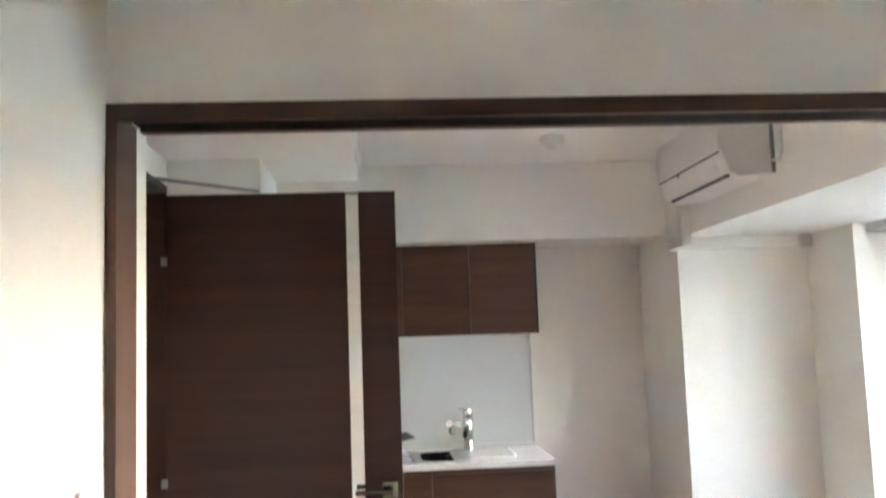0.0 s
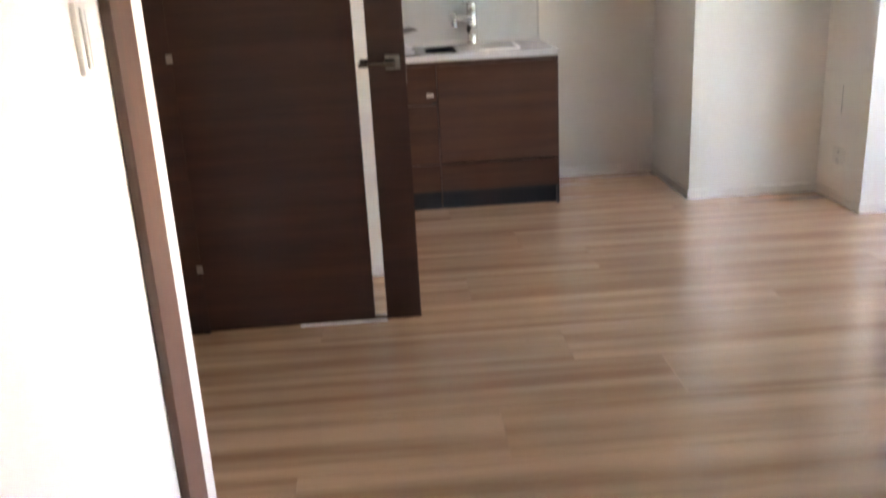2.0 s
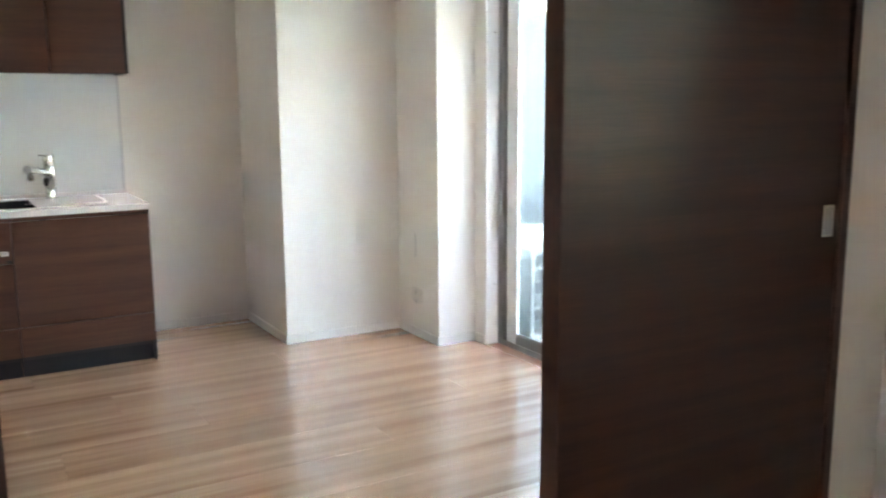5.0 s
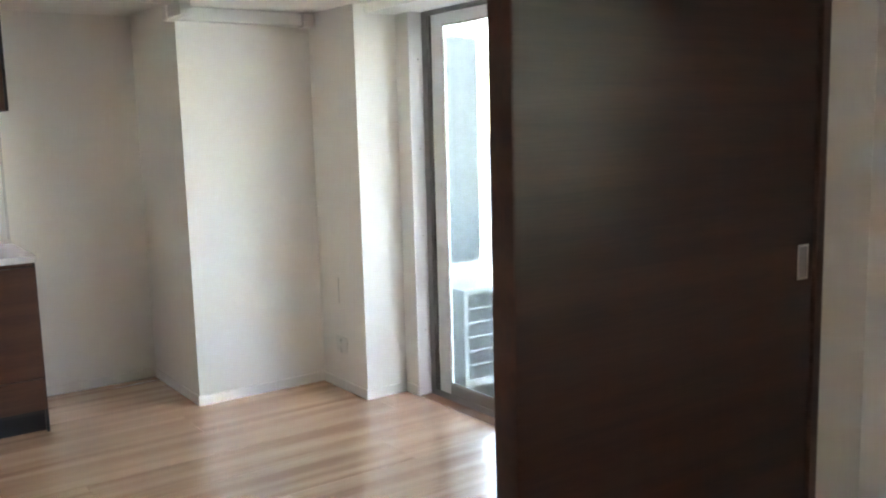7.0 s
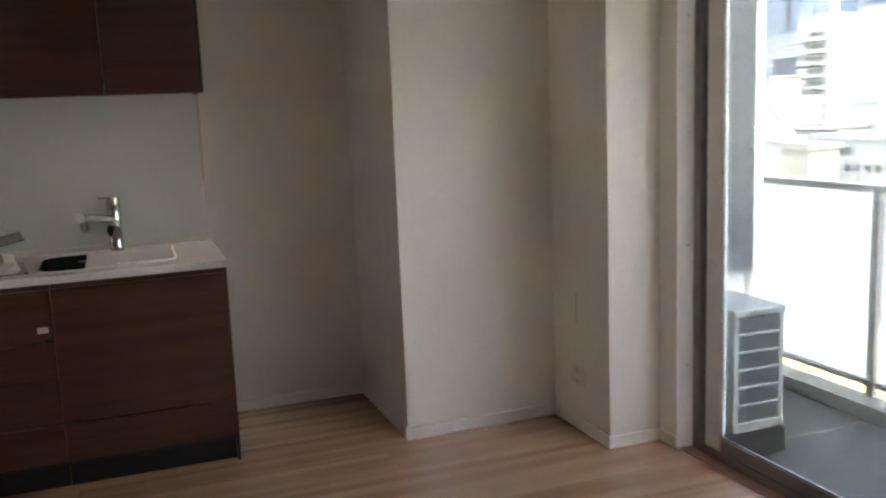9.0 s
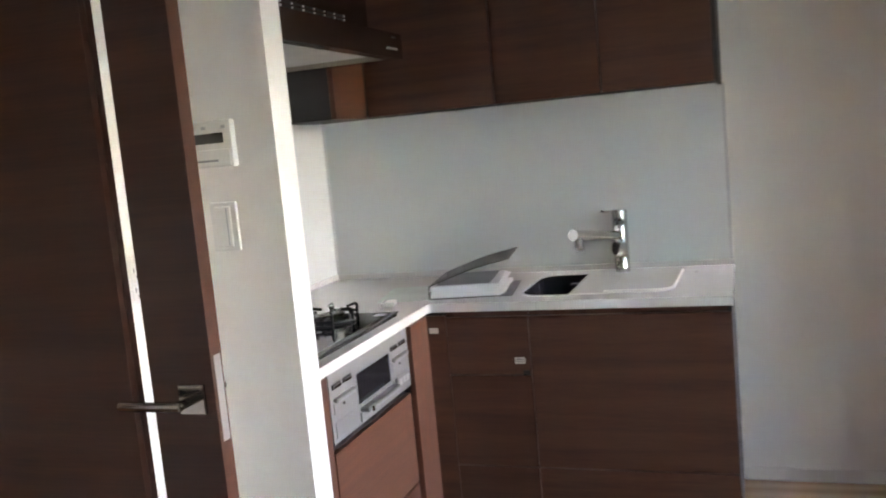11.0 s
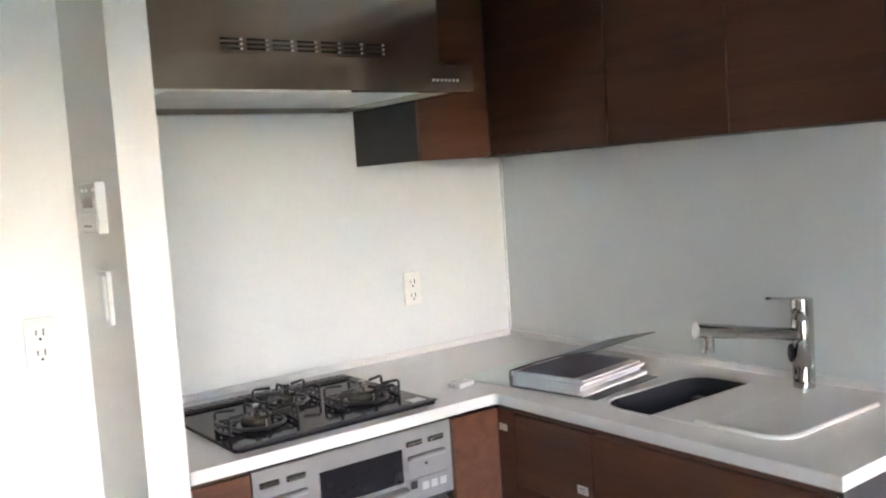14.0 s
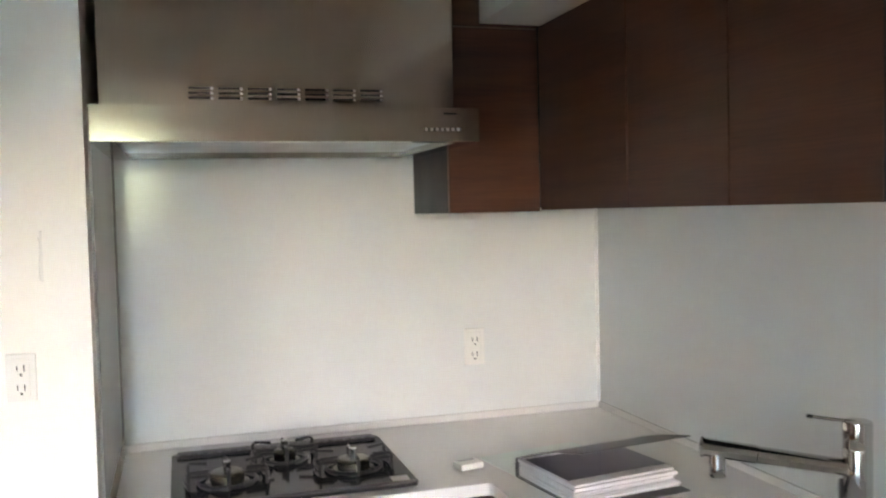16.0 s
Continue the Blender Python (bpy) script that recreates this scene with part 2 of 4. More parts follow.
def slab(bm, outer, holes, axis, a, b):
    """A plate with openings: outline and holes of (u, v), from a to b along an axis."""
    def put(u, v, w):
        return {"x": (w, u, v), "y": (u, w, v), "z": (u, v, w)}[axis]
    layers = []
    for w in (a, b):
        loops, edges = [], []
        for loop in (outer, *holes):
            vs = [bm.verts.new(put(u, v, w)) for u, v in loop]
            edges += [bm.edges.new((vs[i], vs[(i + 1) % len(vs)])) for i in range(len(vs))]
            loops.append(vs)
        bmesh.ops.triangle_fill(bm, use_beauty=True, use_dissolve=False, edges=edges)
        layers.append(loops)
    for lo, hi in zip(*layers):
        for i in range(len(lo)):
            j = (i + 1) % len(lo)
            bm.faces.new((lo[i], lo[j], hi[j], hi[i]))
    return bm


def local_disc(w, h, c):
    """A low oval pad standing upright, turned towards the sink."""
    bm = bmesh.new()
    lathe(bm, [(1.0, -0.006), (1.0, 0.004), (0.8, 0.007), (0.0, 0.007)], (0, 0, 0), "y", 20)
    m = Matrix.Translation(c) @ Matrix.Rotation(radians(-34), 4, "Z") @ Matrix.Diagonal((w, -1.0, h, 1))
    bmesh.ops.transform(bm, matrix=m, verts=bm.verts)
    return bm


def rect(u0, u1, v0, v1):
    return [(u0, v0), (u1, v0), (u1, v1), (u0, v1)]


def rounded(u0, u1, v0, v1, r, corners=(1, 1, 1, 1), n=5):
    out = []
    for (u, v, a0), on in zip(((u0 + r, v0 + r, 180), (u1 - r, v0 + r, 270), (u1 - r, v1 - r, 0), (u0 + r, v1 - r, 90)), corners):
        if on:
            out += [(u + r * math.cos(radians(a0 + 90 * k / n)), v + r * math.sin(radians(a0 + 90 * k / n))) for k in range(n + 1)]
        else:
            out.append((u0 if u < (u0 + u1) / 2 else u1, v0 if v < (v0 + v1) / 2 else v1))
    return out


# ---- plan ----
XL = 0.271        # left wall of the near room
XW = 3.377        # window wall, inner face
YP0, YP1 = -3.735, -3.565   # partition between the rooms
CEIL = 2.50
STUBX, STUB0, STUB1 = 0.705, -1.650, -1.56
XB = 0.34         # face of the block beside the door
WIN = (-2.56, -1.325, 0.0, 2.0)
WIN2 = (-5.60, -5.08, 0.95, 2.0)
# added opening hidden by the door panels, only to let in more daylight
WIN_ADDED = (-3.52, -2.68, 0.0, 2.0)

# walls
structure("wall_kitchen_back", boxes((-0.15, 2.40, 0.0, 0.15, 0, CEIL)), WALLPAPER, "white papered wall behind the kitchen", "wall")
structure("wall_kitchen_left", boxes((-0.15, 0.0, STUB1, 0.0, 0, CEIL)), WALLPAPER, "white papered wall behind the cooker", "wall")
structure("wall_stub", boxes((-0.15, STUBX, STUB0, STUB1, 0, CEIL)), WALLPAPER, "short white wall end beside the cooker", "wall")
structure("wall_block", boxes((-0.15, XB, -2.15, STUB0, 0, CEIL)), WALLPAPER, "white wall block between door and kitchen", "wall")
structure("wall_hall", boxes((-0.15, 0.0, -3.46, -3.06, 0, CEIL), (-0.15, 0.0, -2.17, -2.15, 0, CEIL), (-0.15, 0.0, -3.06, -2.17, 2.12, CEIL)), WALLPAPER, "white wall with the hall doorway", "wall")
structure("wall_return", boxes((-0.15, XL, YP1, -3.46, 0, CEIL)), WALLPAPER, "narrow white wall return beside the sliding doorway", "wall")
structure("wall_left", boxes((0.1, XL, -7.2, YP0, 0, CEIL)), WALLPAPER, "plain white papered side wall", "wall")
structure("wall_partition", boxes((0.1, XL, YP0, YP1, 0, CEIL), (XL, 3.124, YP0, YP1, 1.993, CEIL), (3.124, XW, YP0, YP1, 0, CEIL)), WALLPAPER, "white wall above the wide sliding doorway", "wall")
structure("wall_window", slab(bmesh.new(), rect(-7.2, -1.209, -0.3, CEIL), [rect(*WIN), rect(*WIN2), rect(*WIN_ADDED)], "x", XW, XW + 0.17), WALLPAPER, "white window wall", "wall")
structure("wall_rear", boxes((0.1, XW + 0.15, -7.35, -7.2, 0, CEIL)), WALLPAPER, "plain white rear wall", "wall")
structure("column_1", boxes((2.40, 3.6, -0.725, 0.15, 0, CEIL)), WALLPAPER, "white boxed column beside the alcove", "column")
structure("column_2", boxes((3.132, 3.6, -1.209, -0.725, 0, CEIL)), WALLPAPER, "white boxed column beside the window", "column")
structure("beam_back", boxes((0.391, 2.40, -0.55, 0.0, 2.068, CEIL)), WALLPAPER, "white papered ceiling beam over the kitchen", "beam")
structure("beam_window", boxes((2.40, XW, YP1, -0.725, 2.03, CEIL)), WALLPAPER, "deep white ceiling beam along the window", "beam")
structure("ceiling", boxes((-0.15, XW + 0.15, -7.35, 0.15, CEIL, CEIL + 0.15)), CEILING, "white papered ceiling", "ceiling")
structure("ceiling_low", boxes((-0.15, 0.69, YP1, STUB0, 2.22, CEIL)), CEILING, "lowered white ceiling over the doorway", "ceiling")
# unseen mass in place of upper storeys, added to block sky and sun
structure("upper_storey", boxes((-1.4, XW + 0.17, -7.35, 3, 2.66, 14)), MORTAR, "unseen block above the rooms that keeps off sky light", "wall")
# hall behind the door
structure("wall_hall_far", boxes((-1.3, -1.2, -3.6, -1.9, 0, 2.3), (-1.2, -0.15, -3.6, -3.5, 0, 2.3), (-1.2, -0.15, -2.0, -1.9, 0, 2.3), (-1.3, -0.15, -3.6, -1.9, 2.3, 2.4)), WALLPAPER, "dim white hall walls", "wall")
structure("subfloor", boxes((-1.3, XW + 0.17, -7.35, 0.15, -0.30, -0.013)), MORTAR, "plain screed below the boards", "floor")


def skirting(name, *dims):
    structure(name, boxes(*dims, bevel=0.002), SKIRTING, "low white skirting board", "baseboard")


H = 0.052
skirting("baseboard_1", (1.69, 2.40, -0.009, 0.0, 0, H))
skirting("baseboard_2", (2.391, 2.40, -0.725, -0.009, 0, H))
skirting("baseboard_3", (2.391, 3.132, -0.734, -0.725, 0, H))
skirting("baseboard_4", (3.123, 3.132, -1.209, -0.734, 0, H))
skirting("baseboard_5", (3.123, XW, -1.218, -1.209, 0, H))
skirting("baseboard_6", (XW - 0.009, XW, -1.325, -1.218, 0, H))
skirting("baseboard_7", (XL, XL + 0.009, -7.2, -3.75, 0, H))
skirting("baseboard_8", (XL, XL + 0.009, -3.56, -3.46, 0, H))
skirting("baseboard_9", (0.0, XL + 0.009, -3.46, -3.451, 0, H))
skirting("baseboard_10", (XB, XB + 0.009, -2.15, STUB0, 0, H))
skirting("baseboard_11", (XB, STUBX, STUB0 - 0.009, STUB0, 0, H))
skirting("baseboard_12", (STUBX, STUBX + 0.009, STUB0 - 0.009, STUB1, 0, H))
skirting("baseboard_13", (3.13, XW, YP0 - 0.009, YP0, 0, H))

# ---- sliding doorway ----
f = thing("door_frame_1", (XL, -3.62, 0), "dark brown wooden frame of the wide sliding doorway", "door frame", "", "structure")
part("jamb", boxes((XL + 0.001, XL + 0.021, YP0 - 0.012, YP0 + 0.022, 0, 1.992), (XL + 0.001, XL + 0.007, YP0 + 0.022, YP1 + 0.006, 0, 1.992), bevel=0.0015), JAMBWOOD, f)
part("jamb", boxes((3.090, 3.124, YP0 - 0.012, YP1 + 0.006, 0, 1.992), bevel=0.0015), JAMBWOOD, f)
HEADWOOD = wood("brown_head_foil", (0.045, 0.019, 0.012), (0.085, 0.040, 0.026), "x", 1.3, 0.4)
part("head", boxes((XL + 0.021, 3.090, YP0 - 0.012, YP0 + 0.006, 1.958, 1.992), (XL + 0.021, 3.090, YP1 - 0.02, YP1 + 0.006, 1.976, 1.992), (XL + 0.021, 3.090, YP0 + 0.006, YP1 - 0.02, 1.984, 1.992)), HEADWOOD, f)
for k in range(3):
    y = -3.722 + 0.038 * k
    part("track", boxes((XL + 0.034, 3.088, y - 0.012, y - 0.009, 1.968, 1.984), (XL + 0.034, 3.088, y + 0.009, y + 0.012, 1.968, 1.984), (XL + 0.034, 3.088, y - 0.009, y + 0.009, 1.980, 1.984)), BLACK, f, "dark grooved sliding track")


def sliding_panel(x0, y):
    t = thing("sliding_door", (x0, y, 0.006), "dark brown wood-grain sliding door panel, pushed open", "sliding door", "sliding door panels")
    x1 = 3.086
    part("leaf", boxes((x0, x1, y - 0.015, y + 0.015, 0.006, 1.956), bevel=0.0015), DOORWOOD, t)
    part("edge_strip", boxes((x0 - 0.0025, x0, y - 0.014, y + 0.014, 0.006, 1.956)), DOORWOOD, t)
    return t


panels = [sliding_panel(2.052, -3.646), sliding_panel(2.038, -3.684), sliding_panel(2.026, -3.722)]
pull = part("flush_pull", slab(bmesh.new(), rect(3.010, 3.060, 0.977, 1.073), [rect(3.016, 3.054, 0.983, 1.067)], "y", -3.7405, -3.7365), CHROME, panels[2], "satin steel flush pull")
part("recess", boxes((3.016, 3.054, -3.7385, -3.737, 0.983, 1.067)), ALU, pull)

# ---- hall door ----
d = thing("door_1", (0.01, -2.175, 0.008), "dark brown wood-grain door with a narrow glass strip, standing open", "door", "", "structure")
DY0, DY1, DT = -2.195, -2.159, 2.08
part("leaf", boxes((0.0062, 0.654, DY0, DY1, 0.010, DT)), DOORWOOD, d)
part("stile", boxes((0.701, 0.836, DY0, DY1, 0.010, DT), bevel=0.001), DOORWOOD, d)
part("rail", boxes((0.654, 0.701, DY0 + 0.006, DY1 - 0.006, DT - 0.006, DT)), ALU, d)
part("rail", boxes((0.654, 0.701, DY0 + 0.002, DY1 - 0.002, 0.010, 0.020)), JAMBWOOD, d)
pane = part("glass_strip", boxes((0.654, 0.701, -2.180, -2.174, 0.020, DT - 0.006)), GLASS, d, "clear narrow glass strip")
pane.visible_shadow = False
part("drop_seal", boxes((0.36, 0.701, DY0 - 0.003, DY0 + 0.012, 0.001, 0.0095)), LINING, d, "pale metal strip under the door")
for sy, name in ((DY0, "handle"), (DY1, "handle")):
    s = -1 if sy == DY0 else 1
    a, b = sorted((sy, sy + s * 0.008))
    h = part(name, boxes((0.762, 0.818, a, b, 0.974, 1.030), bevel=0.002), DARKCHROME, d, "dark chrome lever handle on a square plate")
    part("lever", tube(tube(bmesh.new(), [(0.790, sy + s * 0.006, 1.002), (0.790, sy + s * 0.05, 1.002)], 0.009), [(0.797, sy + s * 0.05, 1.002), (0.70, sy + s * 0.052, 1.002), (0.668, sy + s * 0.05, 1.002)], 0.009), DARKCHROME, h, "", True)
part("latch_plate", boxes((0.8365, 0.8375, -2.187, -2.167, 0.92, 1.08)), ALU, d, "metal latch plate on the door edge")
for z in (0.250, 1.042, 1.824):
    part("hinge", boxes((-0.010, 0.012, DY0 - 0.006, DY0 - 0.0006, z, z + 0.032), bevel=0.001), ALU, d, "small steel hinge")
part("closer_arm", tube(bmesh.new(), [(0.0, -2.42, 2.106), (0.34, -2.19, 2.09)], 0.006, 8), ALU, d, "thin metal door stay arm", True)
fr = thing("door_frame_2", (-0.08, -2.6, 0), "dark brown deep door frame in the white wall", "door frame", "", "structure")
part("jamb", boxes((-0.155, 0.006, -2.1955, -2.170, 0, 2.12)), DOORWOOD, fr)
part("jamb", boxes((-0.155, 0.006, -3.06, -3.028, 0, 2.12), bevel=0.001), DOORWOOD, fr)
part("head", boxes((-0.155, 0.006, -3.028, -2.1955, 2.09, 2.12)), DOORWOOD, fr)

structure("curtain_box", boxes((3.20, XW, YP1, -1.209, 1.985, 2.03), bevel=0.002), WALLPAPER, "white boxed soffit over the window", "soffit")

# ---- window ----
def window(name, y0, y1, z1):
    """A sliding terrace window: white lining, grey track frame, one pale sash with its glass."""
    w = thing(name, (XW + 0.1, (y0 + y1) / 2, 0), "full-height aluminium sliding window to the balcony", "window", "", "structure")
    xf = XW + 0.075
    jamb = 0.155 if y1 - y0 > 1 else 0.07
    part("window_frame", boxes((XW - 0.005, xf, y1 - 0.012, y1 - 0.001, 0.0, z1 - 0.001), (XW - 0.005, xf, y0 + 0.001, y0 + 0.034, 0.0, z1 - 0.001), (XW - 0.005, xf, y0 + 0.034, y1 - 0.012, z1 - 0.013, z1 - 0.001), bevel=0.001), LINING, w, "white inner window lining")
    part("track_frame", boxes((xf, xf + 0.09, y1 - 0.03, y1 - 0.001, 0.0, z1 - 0.001), (xf, xf + 0.09, y0 + 0.001, y0 + 0.03, 0.0, z1 - 0.001), (xf, xf + 0.09, y0 + 0.03, y1 - 0.03, z1 - 0.035, z1 - 0.001), (xf, xf + 0.006, y1 - 0.055, y1 - 0.03, 0.0, z1 - 0.035), (xf + 0.012, xf + 0.016, y1 - 0.062, y1 - 0.03, 0.0, z1 - 0.035), (xf, xf + 0.006, y0 + 0.035, y0 + jamb + 0.035, 0.0, z1 - 0.035), (xf + 0.046, xf + 0.050, y1 - 0.10, y1 - 0.03, 0.0, z1 - 0.035)), ALU, w, "grey aluminium outer frame")
    part("window_sill", boxes((XW + 0.008, xf, y0 + 0.034, y1 - 0.012, -0.012, 0.003), bevel=0.001), SILLWOOD, w, "thin reddish wooden sill strip")
    part("bottom_track", boxes((xf, xf + 0.006, y0 + 0.03, y1 - 0.03, -0.01, 0.034), (xf + 0.006, xf + 0.09, y0 + 0.03, y1 - 0.03, -0.02, 0.01), (xf + 0.045, xf + 0.049, y0 + 0.03, y1 - 0.03, 0.01, 0.03), (xf + 0.07, xf + 0.074, y0 + 0.03, y1 - 0.03, 0.01, 0.03), bevel=0.0008), ALU, w)
    a, b, x = y0 + jamb + 0.025, y1 - 0.070, xf + 0.030
    s = part("sash", boxes((x - 0.014, x + 0.014, b - 0.095, b, 0.012, z1 - 0.03), (x - 0.014, x + 0.014, a, a + 0.065, 0.012, z1 - 0.03), (x - 0.014, x + 0.014, a + 0.065, b - 0.095, z1 - 0.09, z1 - 0.03), bevel=0.0015), SASHWHITE, w, "aluminium sash, whitened for the daylight on it")
    part("bottom_rail", boxes((x - 0.014, x + 0.014, a + 0.0655, b - 0.0955, 0.012, 0.082), bevel=0.0015), ALU, s, "grey aluminium bottom rail")
    g = part("pane", boxes((x - 0.003, x + 0.003, a + 0.060, b - 0.090, 0.078, z1 - 0.085)), DIMGLASS, s, "glass pane tinted to dim the view outside")
    g.visible_shadow = False
    part("bead", boxes((x - 0.011, x - 0.004, b - 0.104, b - 0.095, 0.082, z1 - 0.09), (x - 0.011, x - 0.004, a + 0.065, a + 0.073, 0.082, z1 - 0.09), (x - 0.011, x - 0.004, a + 0.073, b - 0.104, 0.082, 0.090), (x - 0.011, x - 0.004, a + 0.073, b - 0.104, z1 - 0.098, z1 - 0.09)), ALU, s, "grey glazing bead")
    part("lock", boxes((x - 0.032, x - 0.014, a + 0.02, a + 0.045, 0.98, 1.05), bevel=0.004), BLACK, w, "dark sash lock")
    part("screw", boxes(*[(xf - 0.03, xf - 0.026, y1 - 0.0135, y1 - 0.012, z, z + 0.006) for z in (0.35, 0.85, 1.3, 1.75)]), BLACK, w)
    return w


window("window_1", WIN[0], WIN[1], WIN[3])
# this second window is made up, out of view, to brighten the living room
window("added_window", WIN_ADDED[0], WIN_ADDED[1], WIN_ADDED[3])

# raised window of the near room
w = thing("window_3", (XW + 0.09, -5.30, WIN2[2]), "white-framed window above a sill in the near room", "window", "", "structure")
part("window_frame", slab(bmesh.new(), rect(WIN2[0] + 0.001, WIN2[1] - 0.001, WIN2[2] + 0.001, WIN2[3] - 0.001), [rect(WIN2[0] + 0.045, WIN2[1] - 0.045, WIN2[2] + 0.045, WIN2[3] - 0.045)], "x", XW + 0.06, XW + 0.12), SASHWHITE, w)
g = part("pane", boxes((XW + 0.085, XW + 0.091, WIN2[0] + 0.046, WIN2[1] - 0.046, WIN2[2] + 0.046, WIN2[3] - 0.046)), DIMGLASS, w, "glass pane tinted to dim the view outside")
g.visible_shadow = False

# ---- kitchen: fixed parts ----
structure("backsplash_1", boxes((0.012, 1.676, -0.006, 0.0, 0.884, 1.56)), PANEL, "glossy white kitchen wall panel", "wall panel")
structure("backsplash_2", boxes((0.0, 0.006, STUB1 + 0.001, -0.012, 0.884, 1.80)), PANEL, "glossy white wall panel behind the cooker", "wall panel")
structure("backsplash_3", boxes((0.0, 0.62, STUB1, STUB1 + 0.006, 0.884, 1.80)), PANEL, "glossy white panel on the wall end beside the cooker", "wall panel")
structure("trim_1", boxes((0.0, 0.012, -0.012, 0.0, 0.884, 1.55), bevel=0.001), TRIM, "white corner trim of the wall panels", "trim")
structure("trim_2", boxes((1.676, 1.687, -0.012, 0.0, 0.884, 1.55), bevel=0.001), TRIM, "white end trim of the wall panel", "trim")
structure("trim_3", boxes((0.006, 0.012, STUB1 + 0.006, STUB1 + 0.014, 0.884, 1.80), bevel=0.001), CHROME, "metal corner trim beside the cooker", "trim")

# worktop with the sink opening
SINK = rounded(0.975, 1.150, -0.552, -0.140, 0.075, (1, 0, 0, 1))
top = thing("worktop", (0.6, -0.6, 0.81), "white composite L-shaped kitchen worktop with a pale front edge", "worktop")
part("top", slab(bmesh.new(), [(0.001, -1.544), (0.666, -1.544)] + [(0.682 - 0.016 * math.cos(radians(a)), -0.658 + 0.016 * math.sin(radians(a))) for a in range(0, 91, 30)] + [(1.692, -0.642), (1.692, -0.001), (0.001, -0.001)], [SINK], "z", 0.831, 0.862), COUNTER, top)
part("upstand", boxes((0.012, 1.692, -0.014, -0.001, 0.862, 0.884), (0.001, 0.014, -1.544, -0.014, 0.862, 0.884), bevel=0.002), COUNTER, top)
part("stop_notch", boxes((1.552, 1.560, -0.158, -0.150, 0.861, 0.8632)), ALU, top)
sk = thing("sink", (1.06, -0.35, 0.65), "black sink bowl set under the worktop", "sink")
bm = bmesh.new()
loops = []
for inset, z in ((0.0012, 0.8645), (0.002, 0.80), (0.010, 0.70), (0.035, 0.665)):
    loops.append([bm.verts.new((1.0625 + (u - 1.0625) * (1 - inset / 0.09), -0.346 + (v + 0.346) * (1 - inset / 0.2), z)) for u, v in SINK])
for lo, hi in zip(loops, loops[1:]):
    for i in range(len(lo)):
        j = (i + 1) % len(lo)
        bm.faces.new((lo[i], lo[j], hi[j], hi[i]))
bm.faces.new(loops[-1])
bowl = part("bowl", bm, material("dark_sink_resin", (0.02, 0.021, 0.024), 0.22, spread=0.1), sk, "", True)
part("drain", lathe(bmesh.new(), [(0.03, 0.664), (0.034, 0.668), (0.026, 0.670), (0.01, 0.669)], (1.06, -0.34, 0)), CHROME, sk, "round steel drain", True)
bm = bmesh.new()
edge = rounded(0.967, 1.150, -0.560, -0.132, 0.085, (1, 0, 0, 1))
slab(bm, edge, [SINK], "z", 0.8622, 0.8655)
part("rim", bm, COUNTER, sk, "raised pale sink rim")
lid = thing("sink_cover", (1.32, -0.35, 0.862), "pale flush sink cover board with a rounded white lip", "sink cover")
part("board", boxes((1.150, 1.2936, -0.545, -0.150, 0.8625, 0.8655), bevel=0.001), COUNTER, lid)
part("drainer", slab(bmesh.new(), rounded(1.294, 1.500, -0.530, -0.135, 0.06, (0, 1, 0, 0)), [], "z", 0.8625, 0.8655), COUNTER, lid)
lip = [(1.270, -0.530, 0.867), (1.42, -0.530, 0.867)] + [(1.44 + 0.06 * math.sin(radians(a)), -0.47 - 0.06 * math.cos(radians(a)), 0.867) for a in range(0, 91, 15)] + [(1.502, -0.36, 0.867), (1.506, -0.138, 0.867)]
part("lip", tube(bmesh.new(), lip, 0.0055, 8), PLASTIC, lid, "raised white lip", True)
part("finger_notch", boxes((1.118, 1.150, -0.352, -0.322, 0.858, 0.8652), bevel=0.002), BLACK, lid)

# faucet
fa = thing("faucet", (1.276, -0.072, 0.862), "chrome single-lever kitchen faucet with a swivel spout", "faucet")
part("body", lathe(bmesh.new(), [(0.0285, 0.862), (0.0285, 0.9215), (0.0278, 0.9225), (0.0285, 0.9235), (0.0285, 1.045), (0.0275, 1.047), (0.0285, 1.049), (0.0285, 1.098), (0.0265, 1.103), (0.0, 1.104)], (1.276, -0.072, 0), n=32), CHROME, fa, "", True)
tip, root = Vector((1.146, -0.341, 1.044)), Vector((1.276, -0.072, 1.004))
sp = part("spout", tube(bmesh.new(), [root, root.lerp(tip, 0.12), root.lerp(tip, 0.5), root.lerp(tip, 0.66)], 0.0170, 20), CHROME, fa, "", True)
part("spray_head", tube(bmesh.new(), [root.lerp(tip, 0.665), root.lerp(tip, 0.80), root.lerp(tip, 1.0), root.lerp(tip, 1.015)], 0.0188, 20), CHROME, sp, "", True)
part("end_ring", tube(bmesh.new(), [root.lerp(tip, 1.016), root.lerp(tip, 1.03)], 0.0215, 20), CHROME, sp, "", True)
part("nozzle", lathe(bmesh.new(), [(0.0165, 0.983), (0.0175, 0.986), (0.0175, 0.999), (0.0165, 1.000), (0.0170, 1.031)], (1.156, -0.319, 0)), CHROME, sp, "downward chrome nozzle", True)
part("side_button", local_disc(0.0135, 0.026, (1.2535, -0.0905, 0.955)), BLACK, fa, "dark oval side button")
part("lever", tube(bmesh.new(), [(1.276, -0.075, 1.101), (1.245, -0.115, 1.104), (1.226, -0.140, 1.107)], 0.0034, 10), CHROME, fa, "thin chrome lever", True)
part("lever_tip", tube(bmesh.new(), [(1.226, -0.140, 1.107), (1.219, -0.149, 1.108)], 0.0038, 10), BLACK, fa, "dark lever tip", True)


# ---- kitchen cabinets ----
def front_y(bm, x0, x1, z0, z1, y=-0.630):
    return box(bm, x0, x1, y, y + 0.018, z0, z1, bevel=0.0005)


